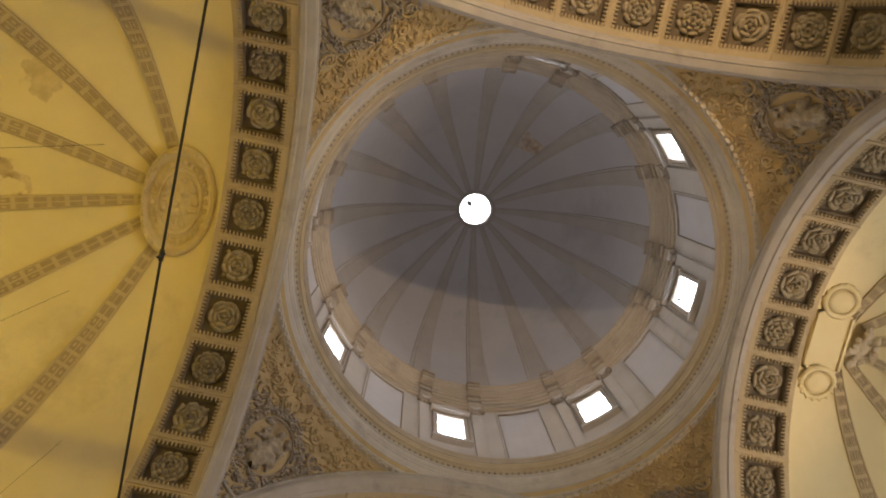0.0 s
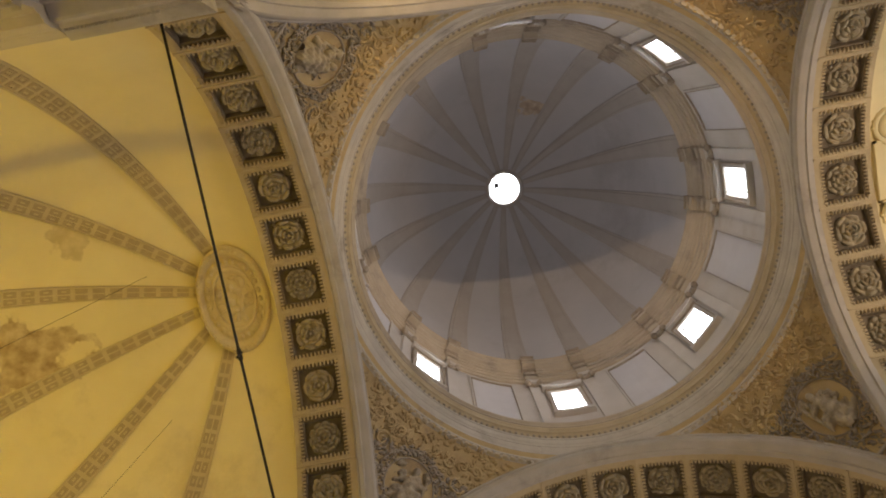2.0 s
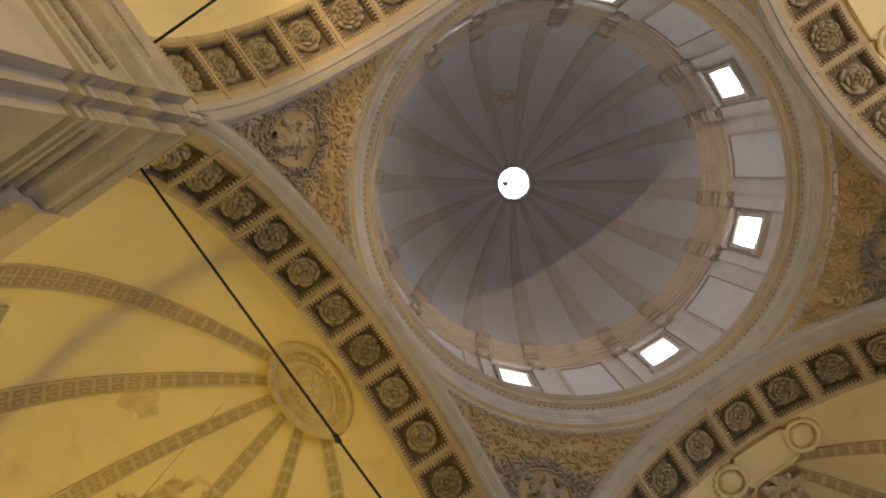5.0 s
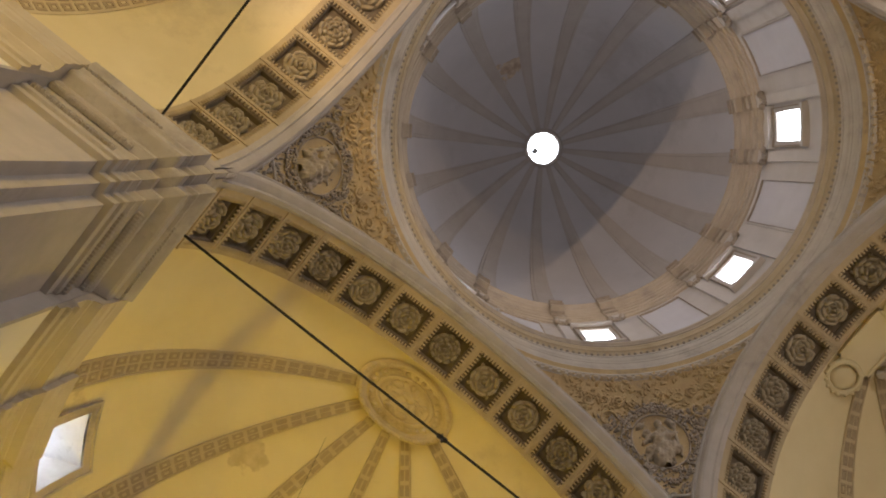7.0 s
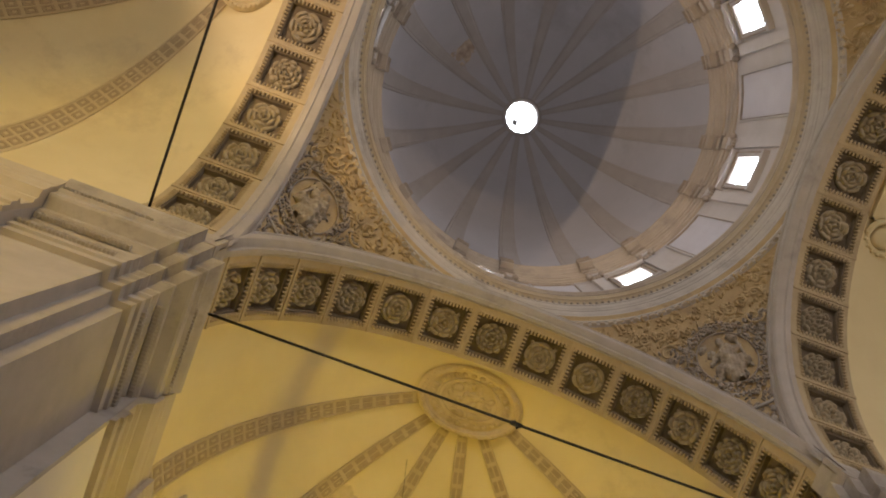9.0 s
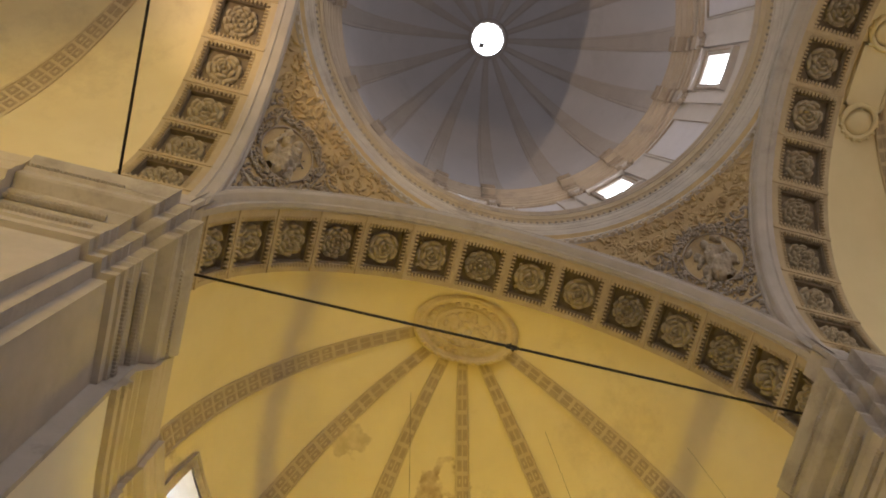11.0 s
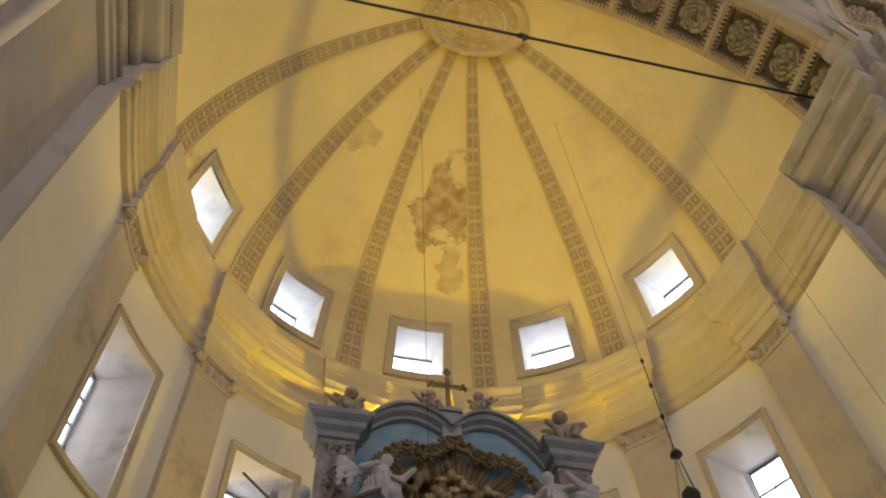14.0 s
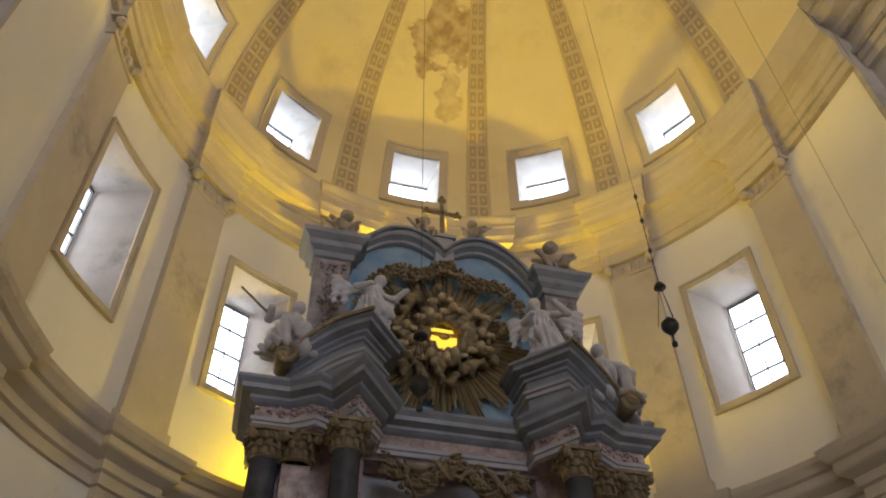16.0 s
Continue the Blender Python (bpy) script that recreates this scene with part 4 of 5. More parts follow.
# ring under the drum, drum and dome
RING = [(7.75, 25.0), (7.47, 25.02), (7.45, 25.10), (7.39, 25.12), (7.38, 25.20), (7.36, 25.22), (7.33, 25.30), (7.32, 25.38), (7.29, 25.40), (7.285, 25.48), (7.25, 25.54), (7.21, 25.66), (7.20, 25.72),
        (7.17, 25.74), (7.165, 25.82), (7.12, 25.88), (7.09, 26.0), (7.085, 26.06), (7.05, 26.08), (7.045, 26.16)]
OCHRERING = [(7.045, 26.16), (7.03, 26.22), (7.0, 26.28), (6.955, 26.32), (6.92, 26.33), (6.915, 26.42), (6.90, 26.5), (6.875, 26.54), (6.87, 26.62)]
FILLET = [(6.87, 26.62), (6.83, 26.63), (6.825, 26.69), (6.79, 26.72), (6.755, 26.76), (6.75, 26.82), (6.8, 26.9), (7.9, 26.95)]
ring = tagged(lathe(RING, 0, 360, 144, closed=True).put("dome_ring", RINGSTONE), "moulded pale stone ring carrying the drum", "ring", kind="structure")
lathe(OCHRERING, 0, 360, 144, closed=True).put("ring_moulding", OCHREBAND, ring, label="ochre moulded band")
lathe(FILLET, 0, 360, 144, closed=True).put("ring_fillet", DRUMTRIM, ring, label="ochre stone fillet")
m = Mesh()
for i in range(180):
    a = 2 * math.pi * i / 180
    m.box(-0.05, 0.05, -0.075, 0.075, 0.10, 0.26, Matrix.Translation((7.46 * math.cos(a), 7.46 * math.sin(a), 24.88)) @ Matrix.Rotation(a, 4, "Z"))
m.put("dentil", STONE, ring, label="row of small stone dentils")
m = Mesh()
for i in range(220):
    a = 2 * math.pi * i / 220
    m.ball((7.03 * math.cos(a), 7.03 * math.sin(a), 26.2), (0.055, 0.055, 0.06), 4, 6)
m.put("bead", CARVED, ring, smooth=True)

RD = 7.6
WO = 1.8          # the windows' turn


def drum_at(u, z, off):
    a = radians(u + WO)
    return Vector(((RD + off) * math.cos(a), (RD + off) * math.sin(a), z))


DW0, DW1, DH = 29.95, 32.1, 4.3
holes = [(45 * k - DH, 45 * k + DH, DW0, DW1) for k in range(8)]
w, r = shell(drum_at, [-22.5 + 360 * i / 96 for i in range(97)], [26.9, 33.7], holes, 0.7)
drum = tagged(w.put("drum_wall", DRUM), "grey plastered drum wall with eight windows", "wall", kind="structure")
r.put("window_reveal", REVEAL, drum)
for k in range(16):
    c = 22.5 * k
    m = Mesh()
    for s in (-8.6, 8.6) if k % 2 == 0 else ():
        slab(m, drum_at, c + s - 1.6, c + s + 1.6, 26.95, 33.1, 0.05, -0.16, 3, 2)
        slab(m, drum_at, c + s - 1.9, c + s + 1.9, 33.1, 33.45, 0.05, -0.26, 3, 2)
        slab(m, drum_at, c + s - 1.8, c + s + 1.8, 26.95, 27.4, 0.05, -0.22, 3, 2)
    if m.v:
        m.put("pilaster", DRUM, drum)
        v = Mesh()
        for s in (-8.6, 8.6):
            for t in (-1.9, 1.9):
                v.ball(drum_at(c + s + t, 32.95, -0.24), (0.15, 0.15, 0.2), 5, 8)
                v.ball(drum_at(c + s + t, 27.3, -0.16), (0.09, 0.09, 0.16), 4, 6)
            for t in (-0.9, 0.0, 0.9):
                v.ball(drum_at(c + s + t, 32.85, -0.18), (0.09, 0.09, 0.18), 4, 6)
        v.put("capital", CARVED, drum, True, "small dark carved capitals")
    else:
        slab(m, drum_at, c - 6.8, c + 6.8, 27.6, 33.0, 0.05, -0.04, 6, 2)
        m.put("panel", PANEL, drum, label="lilac-grey plaster panel")
        m = Mesh()
        frame_strips(m, drum_at, c - 6.8, c + 6.8, 27.6, 33.0, 0.45, 0.12, 0.02, -0.10)
        m.put("panel_moulding", DRUM, drum)
        m = Mesh()
        frame_strips(m, drum_at, c - 6.55, c + 6.55, 27.66, 32.94, 0.12, 0.035, -0.02, -0.115)
        m.put("panel_fillet", CARVED, drum)
for k in range(8):
    c = 45 * k
    w = tagged(new("drum_window"), "small square drum window with a pedimented stone frame", "window", "drum windows", "structure")
    m = Mesh()
    frame_strips(m, drum_at, c - DH, c + DH, DW0, DW1, 1.1, 0.2, 0.02, -0.10)
    slab(m, drum_at, c - DH - 2.2, c + DH + 2.2, DW1 + 0.35, DW1 + 0.5, 0.02, -0.3, 5, 2)
    slab(m, drum_at, c - DH - 1.8, c + DH + 1.8, DW0 - 0.42, DW0 - 0.2, 0.02, -0.24, 5, 2)
    m.tube([drum_at(c - DH - 1.6 + (2 * DH + 3.2) * i / 10, DW1 + 0.55 + 0.42 * math.sin(math.pi * i / 10), -0.14) for i in range(11)], 0.1)
    m.put("window_frame", DRUM, w)
    f = Mesh()
    frame_strips(f, drum_at, c - DH - 1.1, c + DH + 1.1, DW0 - 0.2, DW1 + 0.2, 0.4, 0.07, -0.06, -0.17)
    frame_strips(f, drum_at, c - DH, c + DH, DW0, DW1, 0.25, 0.05, -0.08, -0.13)
    f.put("frame_moulding", CARVED, w, label="dark worn frame mouldings")
    d = 0.16
    b = Mesh()
    slab(b, drum_at, c - DH, c + DH, DW0 + 0.42, DW0 + 0.5, d, d - 0.05)
    slab(b, drum_at, c + DH - 1.5, c + DH - 1.1, DW0, DW1, d, d - 0.05)
    b.put("glazing_bar", LEAD, w)
    p = Mesh().add([drum_at(x, y, d) for x, y in ((c - DH, DW0), (c + DH, DW0), (c + DH, DW1), (c - DH, DW1))], [(0, 1, 2, 3)]).put("pane", glass, w)
    p.visible_shadow = False
    s = Mesh().add([drum_at(x, y, d + 0.06) for x, y in ((c - DH, DW0), (c + DH, DW0), (c + DH, DW1), (c - DH, DW1))], [(0, 1, 2, 3)]).put("sky_backdrop", DAYLIGHT)
    tagged(s, "bright overcast sky outside the drum window", "sky", kind="structure")

DENT = [(RD + 0.1, 33.5), (RD - 0.10, 33.52), (RD - 0.10, 33.74), (RD - 0.17, 33.76), (RD - 0.17, 33.96), (RD - 0.24, 33.98), (RD - 0.24, 34.08), (RD - 0.12, 34.12), (RD - 0.12, 34.56), (RD - 0.20, 34.58), (RD - 0.20, 34.70), (RD - 0.28, 34.74),
        (RD - 0.28, 34.84), (RD - 0.22, 34.88), (RD - 0.40, 35.0), (RD - 0.40, 35.16), (RD - 0.35, 35.2), (RD - 0.47, 35.3), (RD - 0.47, 35.42), (RD - 0.52, 35.44), (RD - 0.52, 35.55), (RD + 0.3, 35.6)]
dc = tagged(lathe(DENT, 0, 360, 128, closed=True).put("drum_cornice", DRUMTRIM), "stone cornice at the foot of the dome", "cornice", kind="structure")
m = Mesh()
for k in range(16):
    c = 45 * (k // 2) + (8.6 if k % 2 else -8.6)
    slab(m, lambda u, z, o: drum_at(u, z, o), c - 1.9, c + 1.9, 33.5, 34.75, -0.05, -0.26, 3, 2)
    slab(m, lambda u, z, o: drum_at(u, z, o), c - 2.3, c + 2.3, 34.75, 35.5, -0.1, -0.6, 3, 2)
m.put("ressaut", DRUMTRIM, dc)
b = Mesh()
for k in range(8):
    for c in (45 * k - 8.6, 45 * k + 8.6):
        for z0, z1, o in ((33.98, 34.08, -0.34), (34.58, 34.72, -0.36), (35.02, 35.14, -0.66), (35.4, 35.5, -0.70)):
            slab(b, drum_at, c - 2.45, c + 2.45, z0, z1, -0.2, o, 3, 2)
b.put("ressaut_fillet", CARVED, dc, label="dark grey-brown fillets over the pilasters")

RB, ZB, ZT, RO = 7.25, 35.55, 45.75, 0.88


def dome_at(u, v, off):
    """v from 0 at the foot to 1 at the eye."""
    a = radians(u + WO)
    vmax = math.acos(RO / RB)
    t = v * vmax
    r, z = RB * math.cos(t), ZB + (ZT - ZB) * math.sin(t) / math.sin(vmax)
    n = Vector((math.cos(t) / RB, math.sin(t) / (ZT - ZB))).normalized()
    r, z = r + n.x * off, z + n.y * off
    return Vector((r * math.cos(a), r * math.sin(a), z))


w, r = shell(dome_at, [360 * i / 96 for i in range(97)], [i / 40 for i in range(41)], [], 0.5)
dome = tagged(w.put("dome", stained("stained_dome_plaster", DOME, [((-4.3, -1.9, 43.4), (0.8, 0.8, 0.6), 0.7)]), smooth=True), "grey plastered dome with sixteen flat ribs and a round eye", "dome", kind="structure")
for k in range(16):
    c = 22.5 * k + 11.25
    n = 30
    pts = []
    for i in range(n + 1):
        v = i / n
        rr = RB * math.cos(v * math.acos(RO / RB))
        h = math.degrees((0.56 - 0.43 * v) / rr)
        pts += [dome_at(c - h, v, 0.0), dome_at(c - h * 0.96, v, -0.06), dome_at(c - h * 0.7, v, -0.06), dome_at(c - h * 0.62, v, -0.09), dome_at(c + h * 0.62, v, -0.09), dome_at(c + h * 0.7, v, -0.06), dome_at(c + h * 0.96, v, -0.06), dome_at(c + h, v, 0.0)]
    Mesh().grid(pts, n + 1, 8).put("dome_rib", DOMERIB, dome, smooth=False)
lathe([(RO, ZT + 0.5), (RO, ZT - 0.12), (RO + 0.14, ZT - 0.2), (RO + 0.22, ZT - 0.1), (RO + 0.25, ZT + 0.5)], 0, 360, 48, closed=True).put("eye_rim", DOMERIB, dome)
# lantern above the eye
lan = tagged(lathe([(RO + 0.1, ZT + 0.3), (RO + 0.1, ZT + 1.2), (RO + 0.35, ZT + 1.2), (RO + 0.35, ZT + 0.3)], 0, 360, 48, closed=True).put("lantern", REVEAL), "pale lantern drum over the dome's eye", "lantern", kind="structure")
s = Mesh()
s.add([(1.3 * math.cos(6.283 * i / 32), 1.3 * math.sin(6.283 * i / 32), ZT + 1.22) for i in range(32)], [tuple(range(32))])
tagged(s.put("sky_backdrop", DAYLIGHT), "bright overcast sky over the dome's eye", "sky", kind="structure")
b = Mesh().box(-0.35, -0.05, 0.2, 0.5, ZT + 0.75, ZT + 1.0)
b.put("lantern_fitting", LEAD, lan)

# vault furniture of each arm
base_things = []
for u in PIERS:
    base_things.append(pilaster(u))
for u in (-79.5, -47.5, -16.5, 15.5, 46, 79.5):
    base_things.append(rib(u))
for b in BAYS:
    base_things += list(window(vault_out, b, 5.9, vz(UW0), vz(UW1), 2.2, 0.022, 1.22, "square splayed window at the foot of the apse vault", 1, 2, "vault_window", (4.4, vz(UW0 + 0.1), vz(UW1 - 0.02))))
for b in WALLBAYS:
    base_things += list(window(wall_at, b, 6.2, 10.45, 13.65, 1.35, 0.18, 1.03, "tall barred window in a stone frame in the apse wall", 4, 2, "apse_window", (2.95, 10.8, 13.45)))
for o in base_things:
    for a in (90, 180, 270):
        copy_thing(o, turned(a))

for a in (0, 90):
    boss().matrix_basis = turned(a)


def cartouche(a):
    """Stucco tablet with rolled ends at the crown of a vault."""
    o = tagged(new("vault_cartouche"), "stucco tablet with rolled shell ends and gilded spray at the vault's crown", "cartouche", "apse medallions", "structure")
    z = 25.22
    m = Mesh()
    m.box(-0.95, 0.95, 9.55, 10.75, z - 0.02, z + 0.3)
    for y in (9.55, 10.67):
        m.box(-0.95, 0.95, y, y + 0.08, z - 0.1, z)
    for x in (-0.95, 0.87):
        m.box(x, x + 0.08, 9.55, 10.75, z - 0.1, z)
    m.put("tablet", PLASTER, o)
    e = Mesh()
    for s in (-1, 1):
        e.tube([(s * (1.35 + 0.5 * math.cos(t * 0.3)), 10.15 + 0.52 * math.sin(t * 0.3), z - 0.06 - 0.05 * (s * math.cos(t * 0.3) > 0)) for t in range(21)], 0.09, 6, True)
        e.ball((s * 1.35, 10.15, z - 0.02), (0.42, 0.45, 0.12), 5, 10)
        for i in range(9):
            t = math.pi * (i / 8 - 0.5)
            e.ball((s * (1.35 + 0.56 * math.cos(t)), 10.15 + 0.58 * math.sin(t), z - 0.1), 0.07, 3, 6)
    e.put("rolled_end", PLASTER, o, smooth=True)
    g = Mesh()
    rng = random.Random(9)
    for i in range(40):
        t, r = rng.random() * 6.28, rng.random() ** 0.6
        g.ball((0.75 * r * math.cos(t), 11.25 + 0.45 * r * math.sin(t), z + 0.02 - 0.12 * rng.random()), (0.1 + 0.1 * rng.random(), 0.12, 0.1), 4, 6)
    g.put("spray", STONE, o, smooth=True, label="carved leaf spray")
    o.matrix_basis = turned(a)


cartouche(180)
cartouche(270)

# ---- iron tie rods ----


def tie_rod(a, knobs, y):
    o = empty("tie_rod", "black iron tie rod with a turnbuckle spanning the arch", "tie rod", "tie rods across the arches")
    Mesh().tube([(-7.22, y, 17.78), (7.22, y, 17.78)], 0.032, 8).put("bar", IRON, o, smooth=True)
    for x in knobs:
        k = Mesh()
        k.tube([(x - 0.12, y, 17.78), (x + 0.12, y, 17.78)], 0.055, 8)
        k.tube([(x, y, 17.54), (x, y, 17.98)], 0.03, 6)
        k.put("turnbuckle", IRON, o)
    for s in (-1, 1):
        Mesh().box(s * 7.16 - 0.05, s * 7.16 + 0.05, y - 0.06, y + 0.06, 17.72, 17.84).put("socket", IRON, o)
    o.matrix_basis = turned(a)


tie_rod(0, (0.13,), 8.60)
tie_rod(90, (0.13,), 8.75)

# ---- the high altar ----
altar = empty("high_altar", "tall baroque altar, grey and pink marble, black columns, gilded glory", "altar")
ENT = [(0.0, 7.98), (0.04, 8.0), (0.04, 8.14), (0.08, 8.16), (0.08, 8.28), (0.02, 8.32), (0.02, 8.66), (0.10, 8.72), (0.16, 8.80), (0.16, 8.90), (0.32, 8.98), (0.34, 9.12), (0.42, 9.24), (0.44, 9.32), (0.0, 9.36)]
ENT = [(o * 0.85, 7.98 + (z - 7.98) * 0.55) for o, z in ENT]
HALF = [(3.35, 16.4), (3.35, 14.95), (2.8, 14.95), (2.42, 14.7), (2.12, 14.86), (1.82, 14.3), (1.36, 14.95), (1.36, 15.35)]
front = [(x, y) for x, y in HALF] + [(-x, y) for x, y in HALF[::-1]]
# the bands of the entablature differ in stone: build them as three rings
for nm, lo, hi, mt in (("architrave", 0, 5, PALEM), ("frieze", 5, 7, PINKM), ("entablature_cornice", 6, 15, SLATE)):
    sweep(front, [(o, z) for o, z in ENT[lo:hi]]).put(nm, mt, altar)


def block(name, loop, z0, z1, material, parent, label=""):
    n = len(loop)
    return Mesh().add([(x, y, z) for z in (z0, z1) for x, y in loop], [(i, (i + 1) % n, n + (i + 1) % n, n + i) for i in range(n)] + [tuple(range(n)), tuple(range(n, 2 * n))]).put(name, material, parent, label=label)


for s in (-1, 1):
    lp = [(s * x, y) for x, y in [(3.33, 16.5), (3.33, 14.98), (2.8, 14.98), (2.42, 14.74), (2.12, 14.91), (1.82, 14.38), (1.38, 14.98), (1.38, 16.5)]]
    block("wing_core", lp, 7.96, 8.72, PINKM, altar)
    block("wing_wall", [(s * 3.3, 16.5), (s * 3.3, 15.45), (s * 1.5, 15.45), (s * 1.5, 16.5)], 0.0, 7.97, PINKM, altar, "pink veined marble wall")
    Mesh().box(min(s * 2.38, s * 2.82), max(s * 2.38, s * 2.82), 15.1, 15.5, 0.9, 7.5).put("marble_pilaster", PINKM, altar)
block("centre_core", [(1.52, 16.5), (1.52, 15.4), (-1.52, 15.4), (-1.52, 16.5)], 7.9, 8.7, PINKM, altar)
block("back_wall", [(1.5, 16.5), (1.5, 15.9), (-1.5, 15.9), (-1.5, 16.5)], 0.0, 7.95, PALEM, altar)


def leafy_capital(x, y, z0, z1, r, parent):
    c = Mesh()
    c.v, c.f = lathe([(r * 0.9, z0), (r * 1.05, z0 + 0.03), (r * 0.95, z0 + 0.07), (r * 1.0, z0 + 0.3), (r * 1.3, z1 - 0.08)], 0, 360, 16, (x, y), True).v, lathe([(r * 0.9, z0), (r * 1.05, z0 + 0.03), (r * 0.95, z0 + 0.07), (r * 1.0, z0 + 0.3), (r * 1.3, z1 - 0.08)], 0, 360, 16, (x, y), True).f
    for row, (k, rr, zz) in enumerate(((11, 1.06, z0 + 0.13), (11, 1.16, z0 + 0.25), (11, 1.27, z0 + 0.37))):
        for i in range(k):
            a = 2 * math.pi * (i + 0.5 * row) / k
            c.ball((x + r * rr * math.cos(a), y + r * rr * math.sin(a), zz), (0.03, 0.055, 0.085), 4, 6, Matrix.Rotation(a, 3, "Z"))
            c.ball((x + r * (rr + 0.2) * math.cos(a), y + r * (rr + 0.2) * math.sin(a), zz + 0.07), (0.035, 0.045, 0.025), 4, 6, Matrix.Rotation(a, 3, "Z"))
    for i in range(4):
        a = math.pi / 4 + math.pi / 2 * i
        c.ball((x + r * 1.55 * math.cos(a), y + r * 1.55 * math.sin(a), z1 - 0.13), (0.085, 0.085, 0.085), 5, 7)
    c.box(x - r * 1.35, x + r * 1.35, y - r * 1.35, y + r * 1.35, z1 - 0.07, z1)
    return c.put("capital", BROWNG, parent, label="dark gilded leafy capital")


for x, y in ((-3.1, 15.15), (-1.9, 14.58), (1.9, 14.58), (3.1, 15.15)):
    r = 0.25
    col = lathe([(r * 1.25, 1.0), (r * 1.25, 1.12), (r * 1.05, 1.2), (r, 1.3), (r * 1.02, 3.2), (r * 0.86, 7.45), (r * 0.95, 7.48)], 0, 360, 24, (x, y), True).put("column", BLACKM, altar, True, "polished black marble column")
    leafy_capital(x, y, 7.46, 7.98, r * 0.95, col)
    Mesh().box(x - 0.38, x + 0.38, y - 0.38, y + 0.38, 0.0, 1.0).put("pedestal", PINKM, altar)
leafy_capital(-2.6, 15.2, 7.5, 7.98, 0.26, altar)
leafy_capital(2.6, 15.2, 7.5, 7.98, 0.26, altar)
Mesh().box(-1.7, 1.7, 13.6, 16.0, 0.0, 1.0).put("altar_table", PALEM, altar)


def pediment(s):
    """One half of the broken pediment: it climbs to the nose over the inner column and turns back beside the glory."""
    prof = [(0.0, 0.08), (0.04, 0.10), (0.04, 0.16), (0.11, 0.19), (0.11, 0.24), (0.25, 0.27), (0.27, 0.33), (0.34, 0.36), (0.34, 0.41), (-0.15, 0.42)]
    way = []
    n = 14
    for i in range(n + 1):
        f = i / n
        way.append((2.98 - 1.16 * f, 14.86 - 0.56 * f ** 1.6, 8.78 + 0.59 * math.sin(f * math.pi / 2)))
    way += [(1.6, 14.61, 9.42), (1.32, 15.0, 9.47), (1.32, 15.7, 9.47)]
    rows, gilt, face, inner = [], [], [], []
    for i, (x, y, z) in enumerate(way):
        a, b = way[max(0, i - 1)], way[min(len(way) - 1, i + 1)]
        p = Vector((x, y))
        d0 = (p - Vector(a[:2])).normalized() if i else None
        d1 = (Vector(b[:2]) - p).normalized() if i < len(way) - 1 else None
        d0, d1 = d0 or d1, d1 or d0
        n0, n1 = Vector((d0.y, -d0.x)), Vector((d1.y, -d1.x))
        n0, n1 = -n0 if n0.y > 0 or (abs(n0.y) < 0.01 and n0.x > 0) else n0, -n1 if n1.y > 0 or (abs(n1.y) < 0.01 and n1.x > 0) else n1
        mit = (n0 + n1).normalized()
        mit = mit / max(0.4, mit.dot(n0))
        rows += [(s * (x + mit.x * o), y + mit.y * o, z + h) for o, h in prof] + [(s * max(x, 1.3), 15.72, z + 0.42)]
        gilt.append((s * (x + mit.x * 0.37), y + mit.y * 0.37, z + 0.41))
        face += [(s * (x - mit.x * 0.01), y - mit.y * 0.01, zz) for zz in (8.66, z + 0.10)]
        inner += [(s * (x + mit.x * o), y + mit.y * o, max(8.68, z + h - 0.02)) for o, h in ((-0.02, -0.26), (0.04, -0.24), (0.04, -0.17), (0.09, -0.15), (0.09, -0.10), (-0.02, -0.08))]
    m = Mesh()
    k = len(prof) + 1
    m.grid(rows, len(way), k, flip=s > 0)
    m.add(rows[:k], [tuple(range(k))])
    m.put("broken_pediment", SLATE, altar)
    Mesh().grid(face, len(way), 2).put("tympanum", SLATE, altar)
    Mesh().grid(inner, len(way), 6).put("inner_moulding", PALEM, altar)
    Mesh().tube(gilt[:n + 1], 0.04, 6).put("gilt_moulding", BROWNG, altar)
    v = Mesh()
    c = Vector((s * 3.05, 14.42, 9.08))
    v.tube([c + Vector((0.24 * (1 - 0.04 * t) * math.cos(t * 0.5) * s, 0.0, 0.24 * (1 - 0.04 * t) * math.sin(t * 0.5))) for t in range(22)], 0.055, 6)
    v.tube([c + Vector((0, -0.02, 0)), c + Vector((0, 0.5, 0))], 0.16, 10)
    v.put("volute", BROWNG, altar, True)


pediment(-1)
pediment(1)
rng = random.Random(41)
for s in (-1, 1):
    for (x0, y0), (x1, y1) in zip(HALF[1:-2], HALF[2:-1]):
        m = Mesh()
        for i in range(16):
            f = rng.random()
            m.ball((s * (x0 + (x1 - x0) * f), y0 + (y1 - y0) * f - 0.03, 8.27 + rng.gauss(0, 0.045)), (rng.uniform(0.02, 0.06), 0.035, rng.uniform(0.02, 0.045)), 4, 6)
        tagged(m.put("frieze_carving", PINKM, altar, True), kind="stuff")

